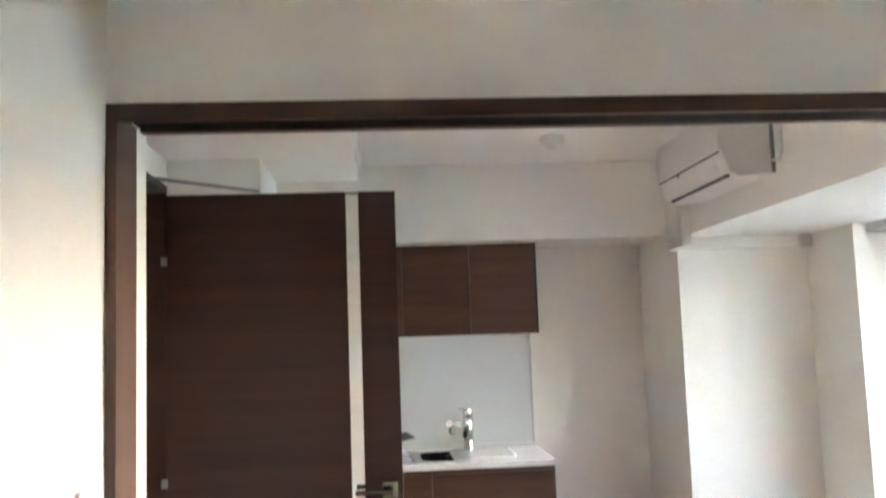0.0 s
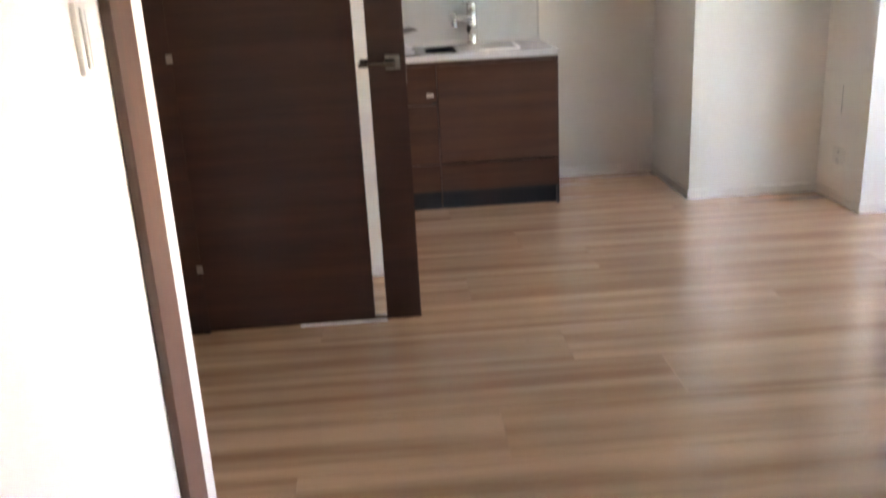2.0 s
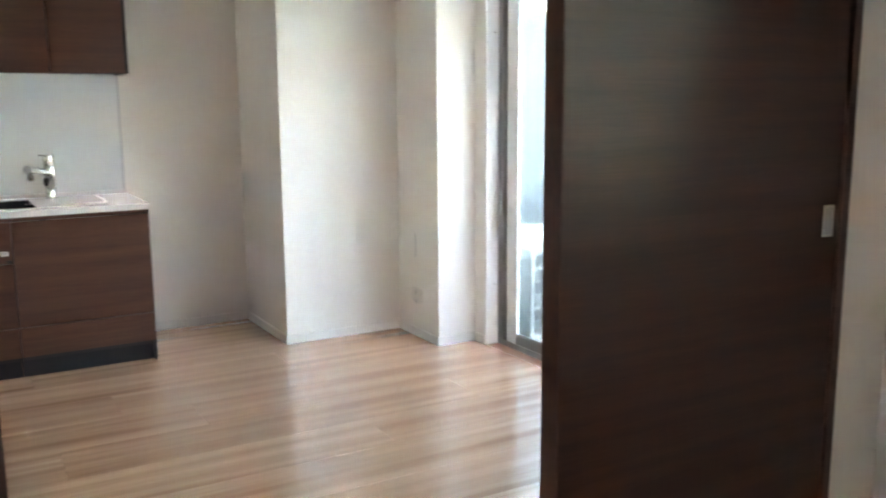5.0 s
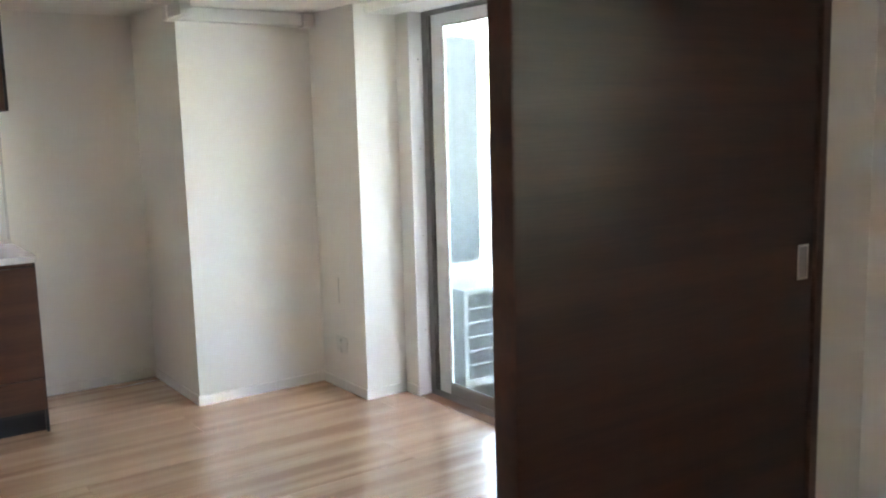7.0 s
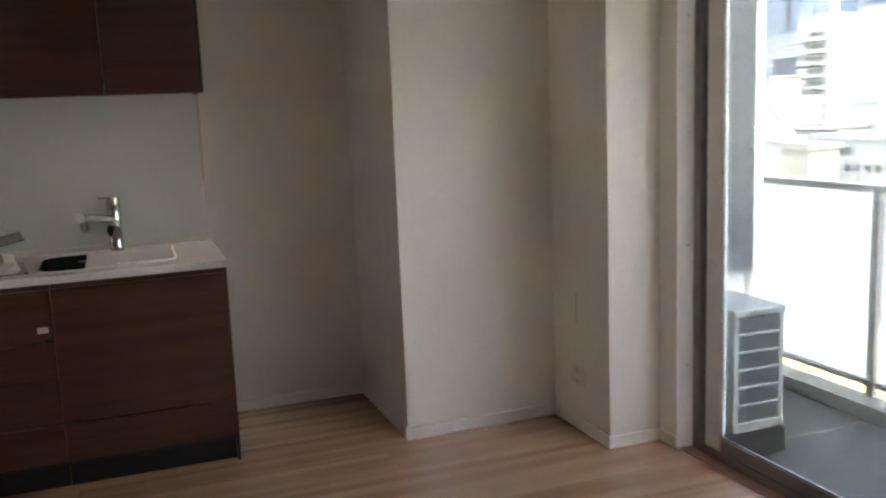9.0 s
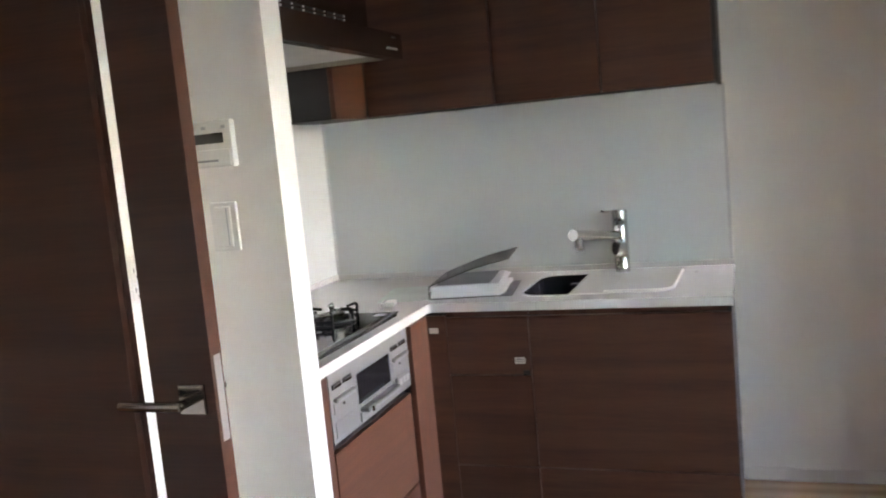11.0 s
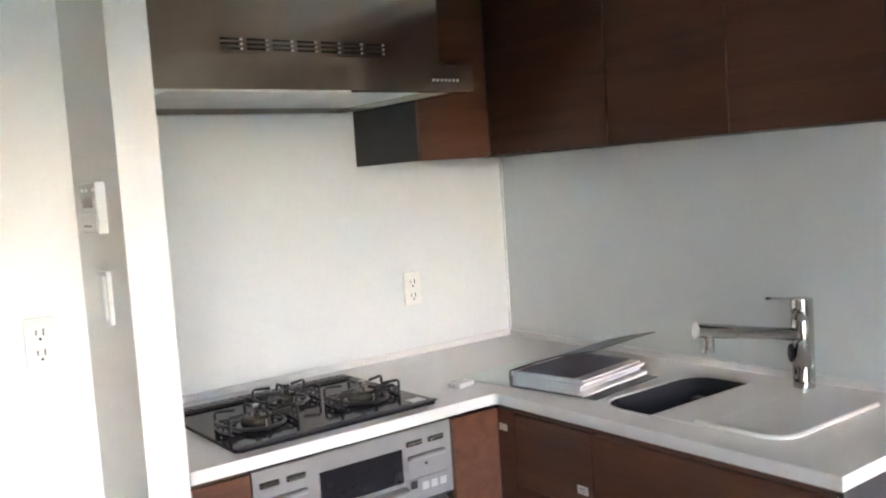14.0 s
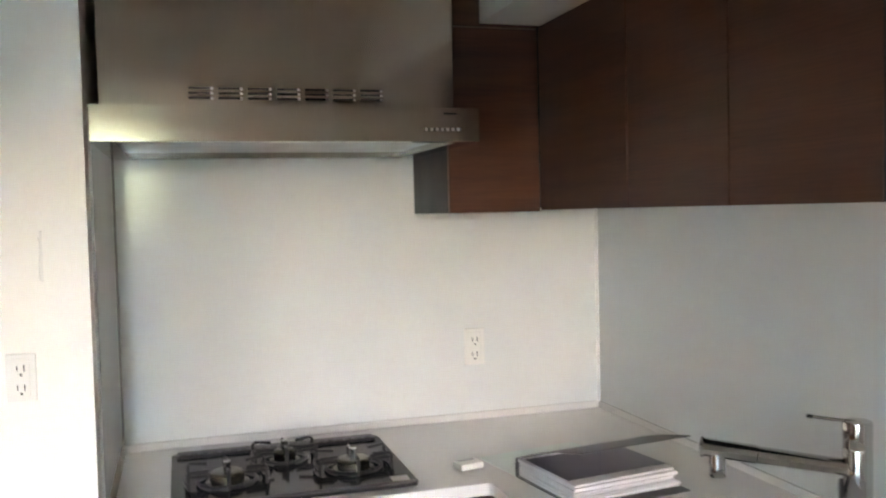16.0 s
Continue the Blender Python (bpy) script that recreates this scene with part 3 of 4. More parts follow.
def front_x(bm, y0, y1, z0, z1, x=0.630):
    return box(bm, x - 0.018, x, y0, y1, z0, z1, bevel=0.0005)


CABWOODY = wood("walnut_cabinet_foil_side", (0.062, 0.0230, 0.0145), (0.108, 0.0435, 0.0260), "y", 1.6, 0.34, 0.0, 0.0, 0.0, 0.4)
c = thing("base_cabinet", (1.35, -0.33, 0), "dark walnut sink cabinet with wide door and kick drawer", "cabinet", "base cabinets")
part("body", boxes((1.021, 1.674, -0.610, -0.02, 0.09, 0.63), (1.021, 1.674, -0.610, -0.575, 0.63, 0.829), (1.64, 1.674, -0.575, -0.02, 0.63, 0.829)), CABSIDE, c)
part("side_panel", boxes((1.674, 1.686, -0.628, -0.005, 0.0, 0.830)), CABSIDE, c, "plain grey cabinet side")
part("top_rail", front_y(bmesh.new(), 1.022, 1.674, 0.812, 0.829, -0.622), CABWOOD, c)
part("door", front_y(bmesh.new(), 1.0212, 1.684, 0.270, 0.808), CABWOOD, c)
part("drawer", front_y(bmesh.new(), 1.0212, 1.684, 0.112, 0.264), CABWOOD, c)
part("toe_kick", boxes((1.021, 1.674, -0.592, -0.58, 0.0, 0.11)), TOEKICK, c)
c = thing("base_cabinet", (0.87, -0.33, 0), "narrow dark walnut drawer unit with a small white sticker", "cabinet", "base cabinets")
part("body", boxes((0.722, 1.019, -0.610, -0.02, 0.09, 0.63), (0.722, 1.019, -0.610, -0.575, 0.63, 0.829)), CABSIDE, c)
part("top_rail", front_y(bmesh.new(), 0.722, 1.019, 0.812, 0.829, -0.622), CABWOOD, c)
part("drawer", front_y(bmesh.new(), 0.722, 1.0182, 0.604, 0.808), CABWOOD, c)
part("door", front_y(bmesh.new(), 0.722, 1.0182, 0.270, 0.598), CABWOOD, c)
part("drawer", front_y(bmesh.new(), 0.722, 1.0182, 0.112, 0.264), CABWOOD, c)
part("toe_kick", boxes((0.722, 1.019, -0.592, -0.58, 0.0, 0.11)), TOEKICK, c)
part("finger_pull", boxes((0.99, 1.014, -0.633, -0.630, 0.60, 0.618)), BLACK, c)
part("sticker", boxes((0.962, 1.000, -0.6308, -0.6302, 0.641, 0.664)), PLASTIC, c, "small white label")
part("sticker_print", boxes((0.968, 0.994, -0.6312, -0.6309, 0.655, 0.658), (0.968, 0.994, -0.6312, -0.6309, 0.648, 0.650)), ALU, c)
c = thing("base_cabinet", (0.33, -0.33, 0), "dark walnut corner base unit with a filler strip", "cabinet", "base cabinets")
part("body", boxes((0.02, 0.720, -0.60, -0.02, 0.09, 0.829)), CABSIDE, c)
part("filler", boxes((0.630, 0.648, -0.790, -0.628, 0.112, 0.814), (0.6485, 0.719, -0.628, -0.612, 0.112, 0.814)), CABWOOD, c)
part("sticker", boxes((0.655, 0.690, -0.6288, -0.6282, 0.752, 0.772)), PLASTIC, c, "small white label")
part("toe_kick", boxes((0.60, 0.720, -0.59, -0.58, 0, 0.11), (0.58, 0.59, -0.79, -0.59, 0, 0.11)), TOEKICK, c)
c = thing("base_cabinet", (0.33, -1.08, 0), "dark walnut cooker base unit with a drawer under the grill", "cabinet", "base cabinets")
part("body", boxes((0.02, 0.610, -1.38, -0.795, 0.09, 0.59)), CABSIDE, c)
part("drawer", front_x(bmesh.new(), -1.382, -0.795, 0.270, 0.585), CABWOODY, c)
part("drawer", front_x(bmesh.new(), -1.382, -0.795, 0.112, 0.264), CABWOODY, c)
part("toe_kick", boxes((0.58, 0.59, -1.382, -0.79, 0, 0.11)), TOEKICK, c)
c = thing("base_cabinet", (0.33, -1.46, 0), "slim dark walnut pull-out beside the cooker", "cabinet", "base cabinets")
part("body", boxes((0.02, 0.610, -1.543, -1.39, 0.09, 0.829)), CABSIDE, c)
part("top_rail", front_x(bmesh.new(), -1.543, -1.388, 0.812, 0.829, 0.622), CABWOODY, c)
part("door", front_x(bmesh.new(), -1.543, -1.388, 0.112, 0.808), CABWOODY, c)
part("toe_kick", boxes((0.58, 0.59, -1.543, -1.39, 0, 0.11)), TOEKICK, c)


def wall_cabinet(x0, x1, label):
    c = thing("wall_cabinet", ((x0 + x1) / 2, -0.19, 1.545), label, "cabinet", "wall cabinets")
    part("body", boxes((x0, x1, -0.355, -0.002, 1.552, 2.067)), CABSIDE, c)
    part("door", boxes((x0 + 0.0012, x1 - 0.0012, -0.375, -0.3555, 1.545, 2.064), bevel=0.0005), CABWOOD, c)
    part("light_rail", boxes((x0, x1, -0.352, -0.33, 1.546, 1.552)), ALUWHITE, c)
    return c


wall_cabinet(0.392, 0.896, "dark walnut corner wall cabinet under the beam")
wall_cabinet(0.898, 1.284, "dark walnut wall cabinet with a flat door")
c = wall_cabinet(1.286, 1.664, "dark walnut end wall cabinet with a grey side")
part("side_panel", boxes((1.664, 1.678, -0.375, -0.002, 1.545, 2.066)), CABSIDE, c, "plain dark grey cabinet side")
c = thing("wall_cabinet", (0.19, -0.52, 1.545), "narrow dark walnut wall cabinet beside the hood", "cabinet", "wall cabinets")
part("body", boxes((0.002, 0.368, -0.636, -0.002, 1.552, 2.062)), CABSIDE, c)
part("door", boxes((0.3685, 0.388, -0.648, -0.377, 1.541, 2.056), bevel=0.0012), CABWOODY, c)
part("side_panel", boxes((0.002, 0.368, -0.648, -0.6365, 1.541, 2.062)), CABSIDE, c, "plain dark grey cabinet side")
c = thing("wall_cabinet", (0.19, -0.52, 2.063), "small dark walnut top cabinet below the ceiling", "cabinet", "wall cabinets")
part("body", boxes((0.002, 0.368, -0.648, -0.002, 2.063, 2.49)), CABSIDE, c)
part("door", boxes((0.3685, 0.388, -0.648, -0.56, 2.060, 2.49), (0.3685, 0.388, -0.56, -0.377, 2.060, 2.49)), CABWOODY, c)

# ---- range hood ----
h = thing("range_hood", (0.33, -1.1, 1.716), "brushed steel range hood with slots and a control strip", "range hood")
HY0, HY1 = STUB1 + 0.008, -0.654
part("canopy", slab(bmesh.new(), rect(0.006, 0.664, HY0, HY1), [rect(0.06, 0.62, HY0 + 0.05, HY1 - 0.05)], "z", 1.718, 1.799), STEEL, h)
part("baffle", boxes((0.03, 0.64, HY0 + 0.03, HY1 - 0.03, 1.735, 1.745)), material("hood_white_enamel", (0.66, 0.67, 0.66), 0.25, spread=0.02), h, "pale enamel baffle plate")
bodyx = 0.560
# dark bars stand in for the shade inside the hood's slots
SLOT = material("shaded_steel_slot", (0.05, 0.045, 0.04), 0.4, 0.8)
# slot ends set paler than the hood's steel
LIP = material("pale_slot_lip", (0.86, 0.85, 0.83), 0.3, 0.2)
part("body", boxes((0.006, bodyx, HY0 + 0.012, -0.684, 1.799, 2.49), bevel=0.002), STEEL, h)
for i in range(7):
    for j in range(3):
        y = -1.340 + i * 0.0685
        z = 1.826 + j * 0.0115
        s = part("slot", boxes((bodyx - 0.001, bodyx + 0.0006, y, y + 0.050, z, z + 0.0055)), SLOT, h)
        part("slot_lip", boxes((bodyx, bodyx + 0.0035, y + 0.050, y + 0.057, z - 0.0005, z + 0.0055), bevel=0.001), LIP, s)
part("control_strip", boxes((0.664, 0.6655, -0.796, -0.700, 1.742, 1.751)), SLOT, h, "row of small pale control keys")
for i in range(7):
    part("key", boxes((0.6655, 0.6665, -0.794 + 0.0135 * i, -0.786 + 0.0135 * i, 1.743, 1.750)), ALUWHITE, h)
part("badge", boxes((0.664, 0.6648, -0.745, -0.712, 1.783, 1.787)), BLACK, h)
part("end_cap", boxes((0.60, 0.668, HY0 - 0.004, HY0, 1.722, 1.797), bevel=0.001), PLASTIC, h, "pale end cap")

# ---- gas hob and grill ----
hob = thing("gas_hob", (0.37, -1.115, 0.862), "black glass gas hob with three burners and cast iron grates", "gas hob")
part("plate", slab(bmesh.new(), rounded(0.128, 0.624, -1.415, -0.818, 0.02), [], "z", 0.8625, 0.872), ENAMEL, hob)
part("vent_bar", boxes((0.135, 0.185, -1.40, -0.835, 0.872, 0.88), bevel=0.002), IRON, hob)
for i in range(20):
    y = -1.39 + 0.0275 * i
    part("vent_louver", boxes((0.145, 0.176, y, y + 0.018, 0.88, 0.8825)), BLACK, hob)
part("front_trim", boxes((0.605, 0.626, -1.413, -0.820, 0.872, 0.876), bevel=0.001), BLACK, hob)
part("glass_label", boxes((0.555, 0.598, -0.88, -0.835, 0.8722, 0.8726)), ALUWHITE, hob, "pale printed corner mark")


def burner(x, y, r):
    b = part("burner", lathe(bmesh.new(), [(r + 0.012, 0.8722), (r + 0.012, 0.876), (r, 0.878), (r, 0.896), (r - 0.004, 0.901), (r * 0.55, 0.904), (r * 0.3, 0.902), (0.0, 0.902)], (x, y, 0)), material("burner_brass", (0.10, 0.095, 0.075), 0.25, 0.912, spread=0.15), hob, "dark metal burner head", True)
    part("sensor", lathe(bmesh.new(), [(0.008, 0.901), (0.008, 0.917), (0.0095, 0.918), (0.0095, 0.926), (0.0, 0.927)], (x, y, 0)), CHROME, b, "chrome pan sensor pin", True)
    part("igniter", lathe(bmesh.new(), [(0.004, 0.8722), (0.004, 0.896), (0.002, 0.898)], (x + r + 0.02, y, 0), n=8), ALU, b, "", True)
    z0, z1, R = 0.876, 0.917, r + 0.052
    for side in (-1, 1):
        bm = bmesh.new()
        ends = []
        for k in (-0.046, -0.016, 0.016, 0.046):
            yo = y + side * (R + 0.006 * (1 - (k / 0.046) ** 2))
            ends.append((x + k, yo, z0 + 0.016))
            top = z1 if abs(k) > 0.04 else z0 + 0.022
            tube(bm, [(x + k, yo, z0 - 0.004), (x + k, yo, top - 0.004), (x + k * 0.96, yo - side * 0.005, top), (x + k * 0.72, y + side * (r + 0.004), top - 0.002)], 0.0042, 6)
        tube(bm, ends, 0.0046, 6)
        tube(bm, [(px, py, z0) for px, py, _ in ends], 0.0046, 6)
        part("grate", bm, IRON, b, "black cast iron pan support", True)
    for side in (-1, 1):
        xo = x + side * (r + 0.030)
        part("prong", tube(bmesh.new(), [(xo, y, z0 - 0.004), (xo, y, z1 - 0.005), (xo - side * 0.005, y, z1), (x + side * (r - 0.006), y, z1 - 0.002)], 0.0044, 6), IRON, b, "black upright pan prong", True)
    R = r + 0.030
    part("drip_ring", tube(bmesh.new(), [(x + R * math.cos(radians(a)), y + R * math.sin(radians(a)), 0.8785) for a in range(0, 361, 15)], 0.0046, 6), IRON, b, "", True)


burner(0.445, -1.277, 0.043)
burner(0.295, -1.115, 0.030)
burner(0.445, -0.952, 0.043)

gr = thing("gas_grill", (0.60, -1.08, 0.61), "silver built-in fish grill front with a dark window and controls", "grill")
GX = 0.632
GRILLGLASS = material("grill_glass", (0.006, 0.006, 0.007), 0.12, spread=0.1)
GRILLGLASS.node_tree.nodes["Principled BSDF"].inputs["Specular IOR Level"].default_value = 0.25
GREY = material("silver_painted_steel", (0.27, 0.27, 0.265), 0.32, 0.6, spread=0.05)
part("housing", boxes((0.10, GX - 0.006, -1.385, -0.79, 0.605, 0.829)), BLACK, gr)
part("face", slab(bmesh.new(), rect(-1.385, -0.788, 0.612, 0.812), [rect(-1.205, -0.952, 0.672, 0.766)], "x", GX - 0.006, GX), GREY, gr)
part("grill_window", boxes((GX - 0.0055, GX - 0.002, -1.205, -0.952, 0.672, 0.766)), GRILLGLASS, gr, "dark glass grill window")
part("grill_handle", boxes((GX, GX + 0.034, -1.205, -0.952, 0.648, 0.664), bevel=0.005), GREY, gr, "long silver pull handle")
part("grill_tray_front", boxes((GX, GX + 0.006, -1.205, -0.952, 0.618, 0.648), bevel=0.001), GREY, gr)
part("handle_plug", lathe(bmesh.new(), [(0.008, 0.0), (0.008, 0.004), (0.0, 0.005)], (GX + 0.034, -1.185, 0.656), "x", 12), CHROME, gr, "", True)
for y0 in (-1.368, -0.940):
    for i in range(2):
        y = y0 + 0.072 * i
        kn = part("push_knob", boxes((GX, GX + 0.004, y, y + 0.052, 0.766, 0.781), bevel=0.001), BLACK, gr, "recessed dark push knob")
        part("knob_face", boxes((GX + 0.004, GX + 0.007, y + 0.004, y + 0.048, 0.768, 0.775), bevel=0.001), CHROME, kn)
    part("slide_lever", boxes((GX, GX + 0.016, y0, y0 + 0.125, 0.728, 0.742), bevel=0.004), GREY, gr, "silver slide lever")
    part("lever_plate", boxes((GX, GX + 0.003, y0, y0 + 0.125, 0.694, 0.728), bevel=0.001), GREY, gr)
    part("indicator", lathe(bmesh.new(), [(0.004, 0.0), (0.004, 0.003), (0.0, 0.003)], (GX + 0.003, y0 + 0.06, 0.712), "x", 10), BLACK, gr)
cp = part("control_panel", boxes((GX, GX + 0.005, -0.944, -0.806, 0.630, 0.676), bevel=0.002), GREY, gr, "silver control panel with pale keys")
part("display", boxes((GX + 0.005, GX + 0.006, -0.936, -0.914, 0.650, 0.672)), BLACK, cp)
for i in range(3):
    part("key", boxes((GX + 0.005, GX + 0.007, -0.898 + 0.03 * i, -0.876 + 0.03 * i, 0.640, 0.662), bevel=0.001), ALUWHITE, cp)
part("battery_cover", boxes((GX, GX + 0.003, -1.368, -1.243, 0.624, 0.672), bevel=0.001), GREY, gr)

# ---- things on the worktop ----
bd = thing("ring_binder", (0.78, -0.40, 0.862), "grey ring binder lying open over a thick stack of papers", "binder")
R3 = Matrix.Translation((0.775, -0.395, 0.8625)) @ Matrix.Rotation(radians(8), 4, "Z")
part_cover = material("binder_grey", (0.045, 0.046, 0.052), 0.38, spread=0.08)
PAPER = material("white_paper", (0.80, 0.79, 0.81), 0.75, spread=0.05, scale=20, vary=0.04)


def local(bm, m):
    bmesh.ops.transform(bm, matrix=m, verts=bm.verts)
    return bm


part("back_cover", local(boxes((-0.15, 0.15, -0.155, 0.155, 0.0, 0.003), bevel=0.001), R3), part_cover, bd)
arc = [(-0.150 - 0.0055 * math.sin(radians(a)), 0.024 - 0.024 * math.cos(radians(a))) for a in range(0, 181, 20)]
inner = [(u + 0.0018 if 0.004 < v < 0.044 else u, 0.024 + (v - 0.024) * 0.9) for u, v in arc]
part("spine", local(prism(bmesh.new(), arc + inner[::-1], "y", -0.155, 0.155), R3), part_cover, bd, "rounded dark spine")
rnd = random.Random(4)
for i in range(18):
    lean = 0.012 * math.sin(i * 0.55) - 0.0008 * i
    m = R3 @ Matrix.Rotation(radians(rnd.uniform(-1.6, 1.6)), 4, "Z")
    x1 = 0.112 + lean + rnd.uniform(-0.006, 0.006)
    dy = rnd.uniform(-0.004, 0.004)
    z = 0.0035 + 0.0024 * i
    curl = prism(bmesh.new(), [(-0.149, z), (0.02, z), (0.08, z + 0.0006), (x1, z + rnd.uniform(-0.001, 0.0012)), (x1, z + 0.0019), (0.08, z + 0.0026), (0.02, z + 0.0022), (-0.149, z + 0.0022)], "y", -0.146 + dy, 0.146 + dy)
    part("paper_block", local(curl, m), PAPER, bd)
# sheet colour is darker than its grey: the raised cover's shade is in it
part("divider_sheet", local(boxes((-0.13, 0.070, -0.140, 0.145, 0.0482, 0.0490)), R3), material("shaded_divider", (0.10, 0.10, 0.125), 0.35, spread=0.1), bd, "grey divider sheet on the stack, darkened for the cover's shade")
COVER = material("smoky_plastic", (0.05, 0.05, 0.056), 0.3, spread=0.08)
cn, ck = COVER.node_tree.nodes, COVER.node_tree.links
clear = cn.new("ShaderNodeBsdfTransparent")
cmix = cn.new("ShaderNodeMixShader")
cmix.inputs[0].default_value = 0.45
ck.new(cn["Principled BSDF"].outputs[0], cmix.inputs[1])
ck.new(clear.outputs[0], cmix.inputs[2])
ck.new(cmix.outputs[0], cn["Material Output"].inputs[0])
R4 = R3 @ Matrix.Translation((-0.152, 0, 0.047))
bow = [(0.30 * k / 8, 0.30 * k / 8 * 0.285 + 0.009 * math.sin(math.pi * k / 8)) for k in range(9)]
fc = part("front_cover", local(prism(bmesh.new(), bow + [(u, v + 0.0018) for u, v in bow[::-1]], "y", -0.153, 0.153), R4), COVER, bd, "half-raised smoky plastic front cover")
for yy in (-0.1545, 0.1545):
    part("cover_edge", local(tube(bmesh.new(), [(u, yy, v + 0.001) for u, v in bow], 0.0018, 6), R4), BLACK, fc, "", True)
for y in (-0.06, 0.06):
    part("ring", local(tube(bmesh.new(), [(-0.125 + 0.022 * math.cos(radians(a)), y, 0.024 + 0.024 * math.sin(radians(a))) for a in range(0, 361, 30)], 0.002, 6), R3), CHROME, bd, "steel binder ring", True)
tr = thing("plastic_folder", (0.48, -0.43, 0.862), "clear plastic document folder lying flat on the worktop", "folder")
tb = slab(bmesh.new(), rounded(-0.11, 0.11, -0.155, 0.155, 0.012), [], "z", 0.0, 0.002)
part("sheet", local(tb, Matrix.Translation((0.53, -0.43, 0.8626)) @ Matrix.Rotation(radians(10), 4, "Z")), material("clear_folder", (0.64, 0.74, 0.69), 0.22, spread=0.05), tr)
cl = thing("soap_case", (0.52, -0.655, 0.862), "small white plastic box lying by the hob", "box")
part("case", local(boxes((-0.024, 0.024, -0.034, 0.034, 0.0, 0.016), bevel=0.003, segments=2), Matrix.Translation((0.52, -0.655, 0.8626)) @ Matrix.Rotation(radians(12), 4, "Z")), PLASTIC, cl)
part("window", local(boxes((-0.02, -0.008, -0.026, 0.026, 0.016, 0.0165)), Matrix.Translation((0.52, -0.655, 0.8626)) @ Matrix.Rotation(radians(12), 4, "Z")), ALU, cl, "grey display strip")


# ---- wall fittings ----
def outlet(x, y, z, normal, label, w=0.070, hgt=0.120):
    """A wall plate with sockets; normal: '+x', '-x' or '-y'."""
    t = thing("wall_outlet", (x, y, z), label, "wall outlet", "wall outlets")
    turn = {"+x": 0, "-x": 180, "-y": -90}[normal]
    m = Matrix.Translation((x, y, z)) @ Matrix.Rotation(radians(turn), 4, "Z")
    part("plate", local(boxes((0, 0.007, -w / 2, w / 2, -hgt / 2, hgt / 2), bevel=0.003, segments=2), m), PLASTIC, t)
    part("insert", local(boxes((0.007, 0.009, -0.020, 0.020, -0.048, 0.048), bevel=0.001), m), PLASTIC, t)
    for dz in (0.024, -0.024):
        part("socket", local(boxes((0.009, 0.0093, -0.010, -0.007, dz - 0.006, dz + 0.006), (0.009, 0.0093, 0.006, 0.009, dz - 0.008, dz + 0.008), (0.009, 0.0093, -0.003, 0.003, dz - 0.019, dz - 0.013)), m), BLACK, t)
    return t


outlet(0.006, -0.457, 1.102, "+x", "white double socket on the glossy kitchen panel")
outlet(XB, -1.76, 1.160, "+x", "white double socket on the wall block")
outlet(XL, -3.90, 0.265, "+x", "white socket plate low on the side wall")
outlet(3.132, -0.955, 0.250, "-x", "white socket plate low on the column", 0.120, 0.085)
sl = thing("aerial_slot", (3.132, -0.937, 0.545), "thin dark vertical slot line on the column", "wall slot")
part("slot", boxes((3.1305, 3.1322, -0.939, -0.937, 0.475, 0.616)), ALU, sl)


def switch(x, y, z, normal, label, half=0.036):
    t = thing("light_switch", (x, y, z), label, "light switch", "light switches")
    m = Matrix.Translation((x, y, z)) @ Matrix.Rotation(radians({"+x": 0, "-y": -90}[normal]), 4, "Z")
    part("plate", local(boxes((0, 0.010, -half, half, -0.060, 0.060), bevel=0.003, segments=2), m), PLASTIC, t)
    part("rocker", local(boxes((0.010, 0.015, 0.014 - half, half - 0.014, -0.050, 0.050), bevel=0.002), m), PLASTIC, t, "wide white rocker")
    part("mark", local(boxes((0.015, 0.0155, half - 0.026, half - 0.022, -0.046, 0.046)), m), ALUWHITE, t)
    return t


switch(XL, -3.872, 1.243, "+x", "white rocker switch on the side wall", 0.026)
switch(0.545, STUB0, 1.267, "-y", "white rocker switch on the wall end")
rm = thing("heater_remote", (0.535, STUB0, 1.468), "white water heater remote with a grey display", "control panel")
part("case", boxes((0.470, 0.600, STUB0 - 0.022, STUB0, 1.412, 1.525), bevel=0.004, segments=2), PLASTIC, rm)
part("display", boxes((0.492, 0.578, STUB0 - 0.0228, STUB0 - 0.0222, 1.470, 1.494)), material("lcd_grey", (0.10, 0.105, 0.10), 0.25), rm, "grey display")
part("flap", boxes((0.476, 0.594, STUB0 - 0.0245, STUB0 - 0.0222, 1.416, 1.455), bevel=0.001), PLASTIC, rm)
for x in (0.49, 0.52, 0.575):
    part("key", boxes((x, x + 0.013, STUB0 - 0.0245, STUB0 - 0.0222, 1.504, 1.512), bevel=0.001), ALUWHITE, rm)
part("print", boxes((0.50, 0.56, STUB0 - 0.0252, STUB0 - 0.0247, 1.426, 1.431)), ALU, rm)

# ---- air conditioner, smoke alarm, duct ----
ac = thing("air_conditioner", (2.28, -1.57, 2.17), "white wall-mounted air conditioner with a closed flap", "air conditioner")
AY0, AY1 = -1.965, -1.175
prof = [(2.398, 2.160), (2.25, 2.150), (2.205, 2.175), (2.178, 2.250), (2.172, 2.415), (2.19, 2.440), (2.398, 2.443)]
part("case", prism(bmesh.new(), prof, "y", AY0, AY1), PLASTIC, ac)
part("front_panel", boxes((2.166, 2.1735, AY0 + 0.004, AY1 - 0.004, 2.260, 2.430), bevel=0.002), PLASTIC, ac)
# solid black strip in place of the shaded gap under the panel
part("panel_gap", boxes((2.170, 2.176, AY0 + 0.02, AY1 - 0.006, 2.251, 2.257)), BLACK, ac, "black strip for the shade in the gap below the panel")
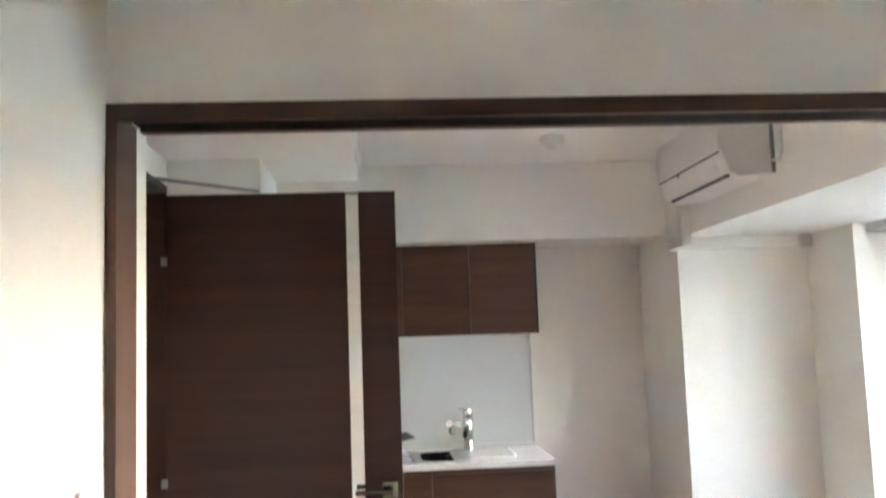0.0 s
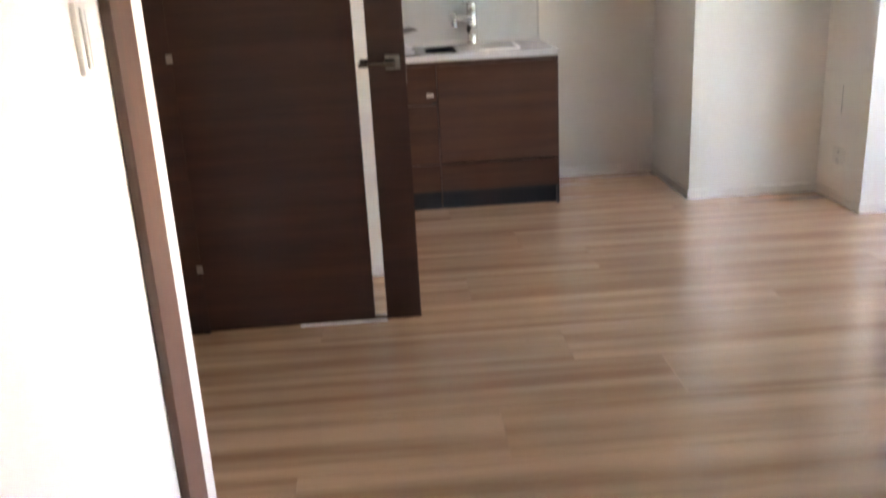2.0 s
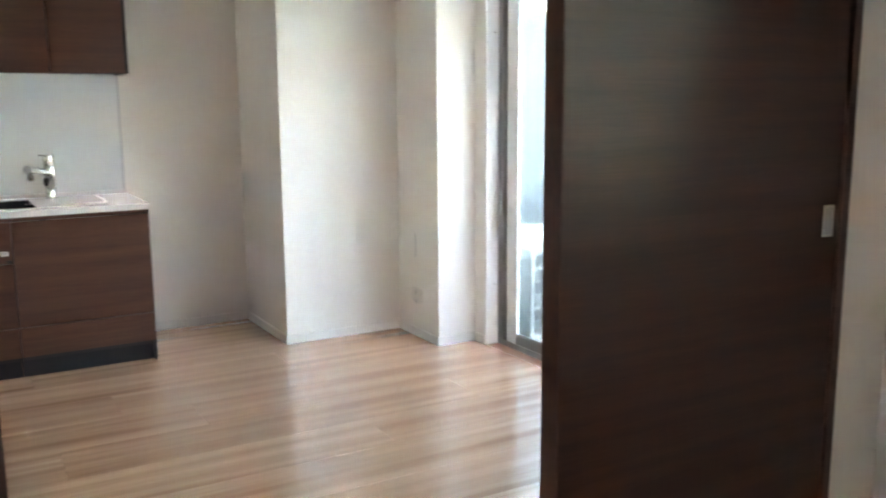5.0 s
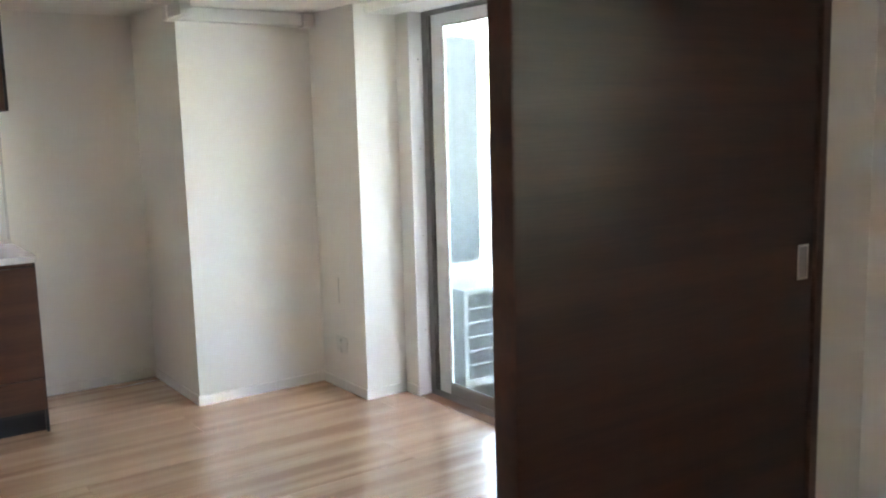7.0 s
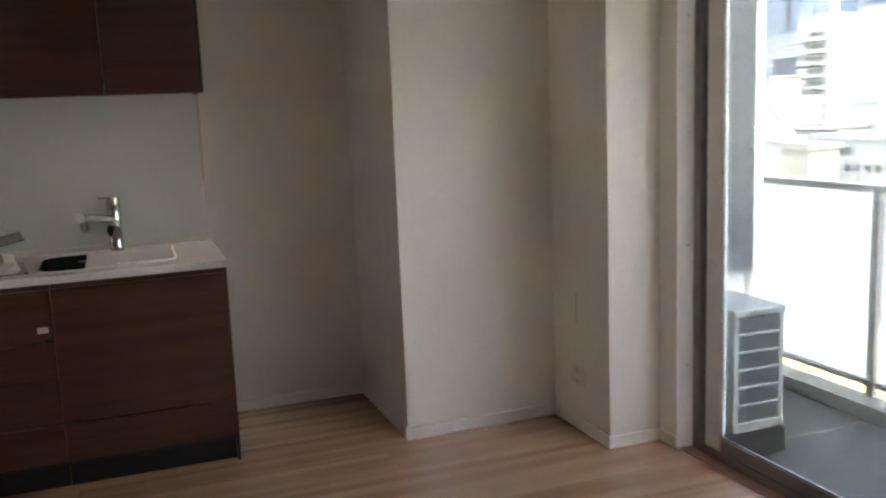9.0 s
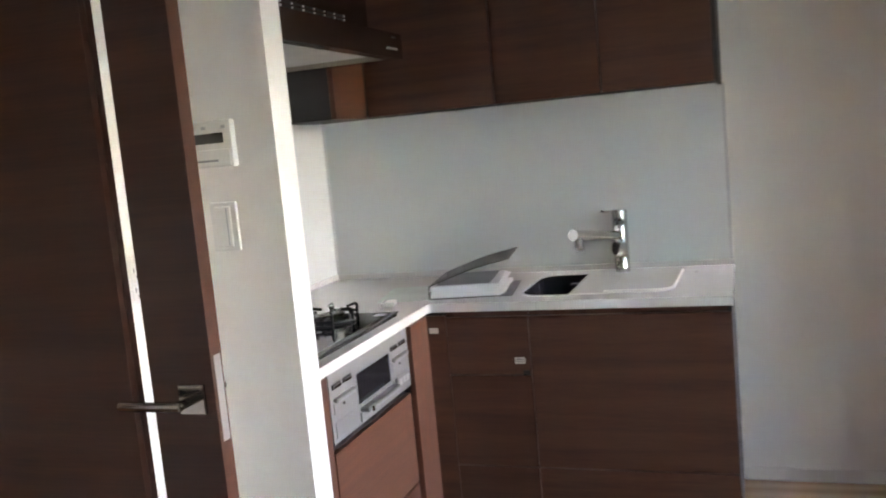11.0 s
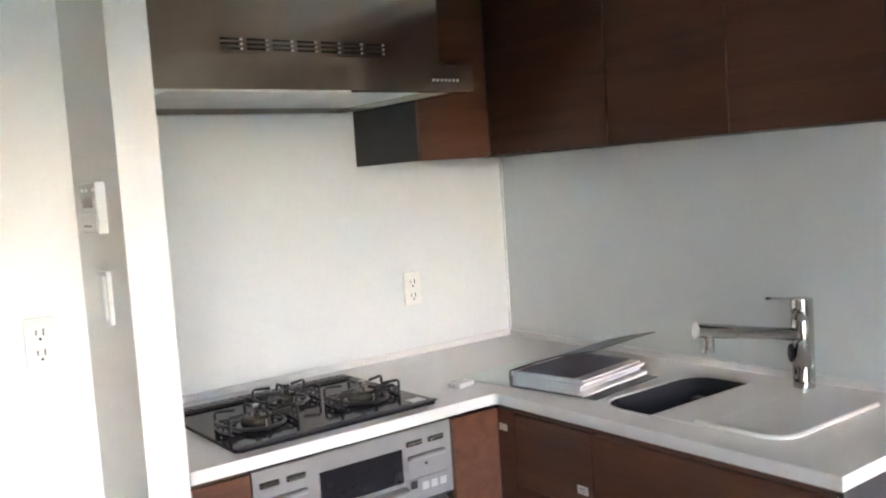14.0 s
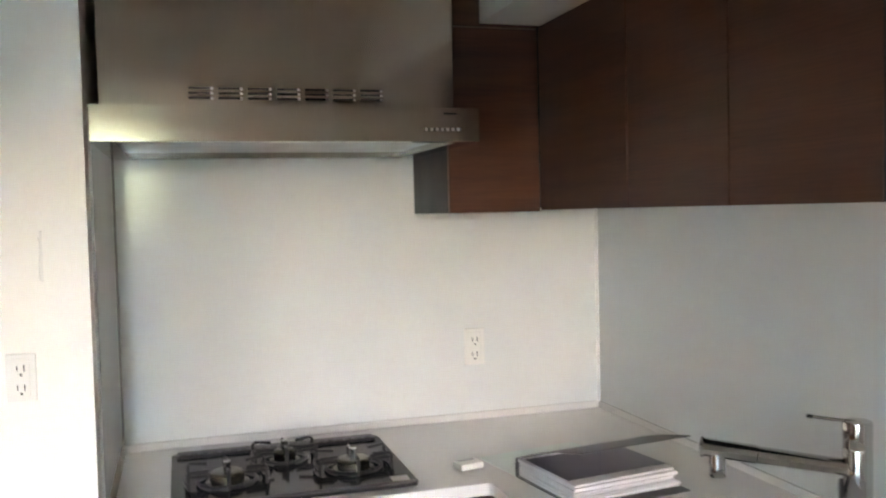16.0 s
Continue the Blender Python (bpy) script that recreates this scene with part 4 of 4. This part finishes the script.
fl = prism(bmesh.new(), [(2.196, 2.179), (2.1755, 2.237), (2.1725, 2.236), (2.192, 2.1775)], "y", AY0 + 0.08, AY1 - 0.05)
part("flap", fl, PLASTIC, ac, "curved white air flap")
# outlet is closed; a black bar gives its inner shade
part("outlet_gap", boxes((2.212, 2.226, AY0 + 0.05, AY1 - 0.05, 2.154, 2.165)), BLACK, ac, "black strip for the shade in the outlet slot")
part("sensor", lathe(bmesh.new(), [(0.008, 0.0), (0.008, 0.004), (0.0, 0.006)], (2.172, -1.45, 2.243), "x", 12), BLACK, ac)
part("back_plate", boxes((2.385, 2.399, AY0 - 0.006, AY0, 2.160, 2.435)), ALU, ac)
dk = thing("pipe_duct", (2.42, -0.9, 2.0), "white plastic duct for the cooling pipes", "pipe duct")
part("drop", boxes((2.345, 2.399, -0.965, -0.895, 1.985, 2.18), bevel=0.006, segments=2), PLASTIC, dk)
part("run", boxes((2.345, 2.399, -0.965, -0.76, 1.965, 2.028), bevel=0.006, segments=2), PLASTIC, dk)
part("run", boxes((2.345, 3.10, -0.79, -0.727, 1.962, 2.028), bevel=0.006, segments=2), PLASTIC, dk)
part("elbow", boxes((2.338, 2.405, -0.80, -0.72, 1.958, 2.029), bevel=0.012, segments=3), PLASTIC, dk)
part("elbow", boxes((3.06, 3.131, -0.805, -0.726, 1.955, 2.029), bevel=0.012, segments=3), PLASTIC, dk)
cd = thing("air_duct_loop", (2.395, -2.02, 2.2), "white drain hose clipped to the beam beside the unit", "hose")
part("hose", tube(bmesh.new(), [(2.388, -1.975, 2.21), (2.388, -2.03, 2.20), (2.388, -2.055, 2.23), (2.388, -2.055, 2.46)], 0.007, 8), PLASTIC, cd, "", True)
sm = thing("smoke_alarm", (1.635, -1.22, 2.47), "round white smoke alarm on the ceiling", "smoke alarm")
part("base", lathe(bmesh.new(), [(0.062, 2.4995), (0.064, 2.480), (0.058, 2.468)], (1.635, -1.22, 0)), PLASTIC, sm, "", True)
part("sensor", lathe(bmesh.new(), [(0.030, 2.470), (0.038, 2.458), (0.024, 2.438), (0.010, 2.432), (0.0, 2.432)], (1.635, -1.22, 0)), PLASTIC, sm, "", True)

# ---- balcony ----
BZ = -0.30
structure("balcony_floor", boxes((XW + 0.17, 5.08, -8, 0.6, -0.50, BZ)), CONCRETE, "grey sheet-covered balcony floor", "floor")
structure("balcony_kerb", boxes((4.93, 5.085, -8, 0.6, BZ, -0.215), bevel=0.004), MORTAR, "pale mortar kerb at the balcony edge", "kerb")
structure("balcony_joint", boxes((XW + 0.2, 4.93, -0.86, -0.84, BZ, BZ + 0.003)), MORTAR, "pale sealed joint in the balcony floor", "floor")
# unseen slab that shades the windows; its depth is set by the light indoors
structure("balcony_slab", boxes((XW + 0.17, 4.15, -9, 0.6, 2.45, 2.65)), MORTAR, "unseen slab over the balcony, cut short for daylight", "ceiling")
pier = structure("wall_balcony_end", boxes((3.6, 4.685, -0.30, 0.6, -0.5, 2.45)), MORTAR, "pier at the balcony end faced with white tiles", "wall")
structure("outer_wall", boxes((XW + 0.17, XW + 0.2, -0.9, 0.0, -0.5, 2.45)), MORTAR, "outer face of the house wall", "wall")
rl = thing("balcony_railing", (5.1, -2, BZ), "grey metal balcony railing with frosted white panels", "railing")
part("top_rail", boxes((5.06, 5.12, -8, 0.55, 0.905, 0.945), bevel=0.004), ALU, rl)
part("bottom_rail", boxes((5.07, 5.11, -8, 0.55, -0.166, -0.136), bevel=0.003), ALU, rl)
ys = [0.45, -0.74, -1.93, -3.12, -4.31, -5.5, -6.7]
for y in ys:
    part("post", boxes((5.05, 5.09, y - 0.025, y + 0.025, -0.215, 0.905), bevel=0.003), ALU, rl)
for a, b in zip(ys[1:], ys):
    part("panel", boxes((5.094, 5.100, a + 0.028, b - 0.028, -0.138, 0.903)), FROST, rl, "frosted white panel")
ou = thing("outdoor_unit", (4.06, -0.62, BZ), "pale air-conditioner outdoor unit on black feet", "air conditioner")
UX0, UX1, UY0, UY1, UZ0, UZ1 = 3.935, 4.225, -1.0, -0.33, -0.150, 0.45
ARM = material("ivory_sheet_metal", (0.20, 0.21, 0.205), 0.45, spread=0.05)
part("case", boxes((UX0, UX1, UY0 + 0.012, UY1, UZ0, UZ1 - 0.012), bevel=0.006), BLACK, ou)
part("shell", boxes((UX0 - 0.002, UX0 + 0.03, UY0, UY1, UZ0, UZ1 - 0.02), (UX1 - 0.03, UX1 + 0.002, UY0, UY1, UZ0, UZ1 - 0.02), bevel=0.004), ARM, ou)
part("lid", boxes((UX0 - 0.006, UX1 + 0.006, UY0 - 0.006, UY1 + 0.004, UZ1 - 0.035, UZ1), bevel=0.008, segments=2), ARM, ou, "white cover plate")
part("base_pan", boxes((UX0 - 0.003, UX1 + 0.003, UY0 - 0.002, UY1, UZ0 - 0.002, UZ0 + 0.045), bevel=0.003), ARM, ou)
part("lid_grip", boxes((UX0 + 0.10, UX0 + 0.18, UY0 - 0.0065, UY0 - 0.004, UZ1 - 0.028, UZ1 - 0.016)), BLACK, ou)
for i in range(5):
    z = UZ0 + 0.045 + (i + 1) * 0.0865
    part("bar", boxes((UX0 + 0.028, UX1 - 0.028, UY0, UY0 + 0.014, z - 0.006, z + 0.006), bevel=0.002), ARM, ou)
FIN = material("grey_fin_coil", (0.13, 0.145, 0.155), 0.5, 0.4)
part("coil", boxes(*[(UX0 + 0.03 + 0.0058 * i, UX0 + 0.0325 + 0.0058 * i, UY0 + 0.008, UY0 + 0.0125, UZ0 + 0.045, UZ1 - 0.036) for i in range(40)]), FIN, ou, "dark fine cooling fins")
for y in (UY0 + 0.08, UY1 - 0.08):
    part("foot", boxes((UX0 - 0.04, UX1 + 0.05, y - 0.05, y + 0.05, BZ, UZ0 - 0.002), bevel=0.004), BLACK, ou, "black plastic foot")
scn = thing("balcony_screen", (4.1, -0.42, 0.60), "blue-grey ribbed screen panel beside the outdoor unit", "screen")
bm = bmesh.new()
rib = []
SX0, SX1 = 3.62, 4.375
nr = 60
for i in range(nr + 1):
    x = SX0 + (SX1 - SX0) * i / nr
    rib.append((x, -0.60 - (0.0007 if i % 2 else 0.0)))
for i in range(nr, -1, -1):
    x = SX0 + (SX1 - SX0) * i / nr
    rib.append((x, -0.575))
prism(bm, rib, "z", 0.545, 1.96)
part("panel", bm, PANELGREY, scn)
part("frame", boxes((SX1 - 0.03, SX1 + 0.004, -0.574, -0.555, -0.30, 1.96), (SX0, SX0 + 0.03, -0.574, -0.555, -0.30, 1.96), (SX0 + 0.03, SX1 - 0.03, -0.574, -0.555, 0.55, 0.58), (SX0 + 0.03, SX1 - 0.03, -0.574, -0.555, 1.93, 1.96)), ALU, scn)
part("clip", boxes((SX1 - 0.02, SX1 + 0.03, -0.617, -0.60, 1.17, 1.185)), ALUWHITE, scn)
part("lower_board", boxes((SX0 + 0.03, SX1 - 0.03, -0.57, -0.56, -0.28, 0.548)), ALUWHITE, scn, "pale board below the screen")

# white tiles on the pier beside the screen
bm = box(bmesh.new(), 0.003, 0.224, -0.008, 0.0, 0.0025, 0.0475, bevel=0.0015)
bmesh.ops.recalc_face_normals(bm, faces=bm.faces)
TILE = bpy.data.meshes.new("tile")
bm.to_mesh(TILE)
bm.free()
TILE.materials.append(TILEWHITE)
for i in range(2):
    for j in range(54):
        q = new("tile", TILE)
        q.parent = pier
        q.location = (4.229 + 0.227 * i, -0.30, -0.25 + 0.05 * j)


# ---- city beyond the balcony ----
PALE = material("pale_concrete_facade", (0.215, 0.235, 0.25), 0.8, spread=0.06, scale=0.2)
BLUEGLASS = material("blue_curtain_wall", (0.05, 0.085, 0.13), 0.35, spread=0.15, scale=0.1)
DARKFACE = material("slate_facade", (0.045, 0.055, 0.075), 0.6, spread=0.1, scale=0.2)
GREYFACE = material("grey_facade", (0.16, 0.165, 0.165), 0.8, spread=0.1, scale=0.3)
DARKGLASS = material("dark_window_glass", (0.03, 0.04, 0.048), 0.3, spread=0.2, scale=0.5)
YELLOW = material("yellow_awning", (0.55, 0.49, 0.20), 0.7, spread=0.15, scale=0.5)
EX, EY, EZ = 1.3, -4.2, 1.42


def far(S, x, y, z):
    """A place in the sighting plane 100 m out, moved S times as far along its line of sight."""
    return EX + (x - EX) * S, EY + (y - EY) * S, EZ + (z - EZ) * S


def tower(name, label, S, x0, x1, y0, y1, ztop, mat):
    ax, ay, az = far(S, x0, y0, ztop)
    bx, by, _ = far(S, x1, y1, ztop)
    t = thing(name, (ax, ay, -30), label, "building", "city buildings")
    part("wall", boxes((ax, bx, ay, by, -30, az)), mat, t)
    part("roof", boxes((ax - 0.2, bx + 0.2, ay - 0.2, by + 0.2, az, az + 0.5)), mat, t)
    return t


def pane_x(t, name, S, x, y0, y1, z0, z1, mat, out=0.25):
    """A window or band on the face towards the balcony."""
    ax, ay, az = far(S, x, y0, z0)
    _, by, bz = far(S, x, y1, z1)
    return part(name, boxes((ax - out, ax + 0.1, ay, by, az, bz)), mat, t)


def pane_y(t, name, S, y, x0, x1, z0, z1, mat, out=0.2):
    ax, ay, az = far(S, x0, y, z0)
    bx, _, bz = far(S, x1, y, z1)
    return part(name, boxes((ax, bx, ay - out, ay + 0.1, az, bz)), mat, t)


structure("ground", boxes((12, 3000, -2500, 2500, -40, -30)), GREYFACE, "distant city ground far below", "ground")
a = tower("apartment_building", "tall white apartment block with stacked balconies", 1.65, 100, 117, 97.1, 103.4, 13.0, PALE)
for i in range(7):
    z = 10.0 - 1.77 * i
    pane_x(a, "window", 1.65, 100, 98.0, 101.4, z, z + 0.75, DARKGLASS, 0.05)
    pane_x(a, "balcony", 1.65, 100, 97.6, 102.6, z - 0.55, z, PALE, 1.4)
    for x in (102.2, 105.0, 106.6, 109.6):
        pane_y(a, "window", 1.65, 97.1, x, x + (0.62 if x in (102.2, 109.6) else 0.35), z + 0.05, z + 0.55, DARKGLASS)
b = tower("office_building", "office block with pale horizontal window bands", 2.6, 100, 104, 102.3, 110.5, 11.4, BLUEGLASS)
for i in range(8):
    pane_x(b, "band", 2.6, 100, 102.2, 110.6, 10.6 - 0.62 * i, 10.9 - 0.62 * i, PALE)
tower("office_building", "dark slate mid-rise office block", 2.0, 100, 104, 103.6, 108.6, 7.2, DARKFACE)
b = tower("skyscraper", "distant blue glass tower", 5.0, 100, 106, 103.0, 110.8, 34.0, BLUEGLASS)
pane_x(b, "fin", 5.0, 100, 105.2, 105.9, -2, 34.0, DARKFACE, 1.0)
tower("skyscraper", "slim dark distant tower", 4.0, 100, 102, 92.0, 95.6, 30.0, BLUEGLASS)
b = tower("office_building", "far grey office block with stacked white floors", 3.0, 100, 106, 84.5, 91.0, 17.0, BLUEGLASS)
for i in range(4):
    pane_x(b, "band", 3.0, 100, 84.3, 91.2, 15.6 - 1.6 * i, 16.4 - 1.6 * i, PALE, 0.8)
b = tower("office_building", "blue-framed building with square windows", 1.3, 100, 108, 80.0, 86.8, 8.0, GREYFACE)
for i in range(5):
    for j in range(4):
        pane_x(b, "window", 1.3, 100, 80.6 + 1.6 * j, 81.8 + 1.6 * j, 6.2 - 1.8 * i, 7.2 - 1.8 * i, DARKGLASS, 0.05)
b = tower("low_building", "low white building with a dark ribbon window", 0.62, 100, 112, 84.0, 99.3, -4.9, PALE)
pane_x(b, "window", 0.62, 100, 93.3, 95.3, -7.0, -5.9, DARKGLASS, 0.08)
pane_x(b, "window", 0.62, 100, 92.3, 93.0, -7.0, -5.9, DARKGLASS, 0.08)
for j in range(6):
    pane_x(b, "window", 0.62, 100, 87.0 + 1.8 * j, 87.8 + 1.8 * j, -9.2, -8.4, DARKGLASS, 0.08)
tower("low_building", "white rooftop stair house", 0.8, 100, 104, 87.4, 93.6, 0.2, PALE)
b = tower("low_building", "low grey building with a flat pale-edged roof", 0.75, 100, 106, 95.0, 105.5, -3.3, GREYFACE)
pane_x(b, "eave", 0.75, 100, 95.0, 105.5, -3.5, -3.2, PALE, 0.4)
tower("low_building", "low brownish house with a flat roof", 0.5, 100, 106, 100.5, 106.5, -6.6, GREYFACE)
tower("low_building", "small white house between the blocks", 0.55, 100, 104, 106.0, 112.0, -5.5, PALE)
tower("low_building", "pale mid-rise block behind the low roofs", 1.2, 100, 106, 104.5, 111.5, 1.2, PALE)
tower("low_building", "pale stepped block behind the low roofs", 1.4, 100, 106, 109.0, 116.0, 4.5, GREYFACE)
tower("low_building", "low grey block across the street", 0.7, 100, 120, 60.0, 84.0, -3.0, GREYFACE)
y = thing("street_awning", (43, 34, -30), "yellow sheeting over a site below the balcony", "awning")
part("sheet", boxes((38, 48, 8, 60, -30, -14)), YELLOW, y)

BOOM = material("pale_green_steel", (0.20, 0.23, 0.225), 0.5, spread=0.05)
cb = thing("crane", (*far(0.6, 100, 99.4, -9.5)[:2], -30), "pale green crane boom sloping over the low roofs", "crane")
lo, hi = Vector(far(0.6, 100, 98.6, -10.4)), Vector(far(0.6, 100, 110.6, 1.4))
for dz in (-0.55, 0.55):
    part("boom_chord", tube(bmesh.new(), [lo + Vector((0, 0, dz)), hi + Vector((0, 0, dz))], 0.22, 6), BOOM, cb)
for k in range(14):
    a, b = lo.lerp(hi, k / 14), lo.lerp(hi, (k + 1) / 14)
    part("boom_brace", tube(bmesh.new(), [a + Vector((0, 0, -0.55)), b + Vector((0, 0, 0.55))], 0.12, 5), BOOM, cb)
part("mast", boxes((lo.x - 0.8, lo.x + 0.8, lo.y - 0.8, lo.y + 0.8, -30, lo.z + 0.6)), BOOM, cb)

# ---- floor boards (last) ----
fl_parent = thing("floor", (0, 0, 0), "light brown oak-print plank floor with satin sheen", "floor", "", "structure")
meshes = {}


def board(x0, x1, y0, y1):
    key = (round(x1 - x0, 3), round(y1 - y0, 3))
    if key not in meshes:
        bm = box(bmesh.new(), 0, key[0] - 0.0005, 0, key[1] - 0.0004, -0.012, 0.0, bevel=0.0003)
        bmesh.ops.recalc_face_normals(bm, faces=bm.faces)
        me = bpy.data.meshes.new("plank")
        bm.to_mesh(me)
        bm.free()
        me.materials.append(FLOORWOOD)
        meshes[key] = me
    ob = new("plank", meshes[key])
    ob.parent = fl_parent
    ob.location = (x0, y0, 0)


PW, PL = 0.3045, 1.818
XE = XW + 0.01
for r in range(-15, 14):
    y0 = -2.966 + r * PW
    if y0 > 0.1 or y0 < -7.3:
        continue
    x = (1.655, 1.352, 0.45, 1.05)[r % 4] - 3 * PL
    while x < XE:
        a, b = max(x, -1.2 if -3.5 < y0 < -2.0 else -0.02), min(x + PL, XE)
        if b - a > 0.02:
            board(a, b, y0, y0 + PW)
        x += PL
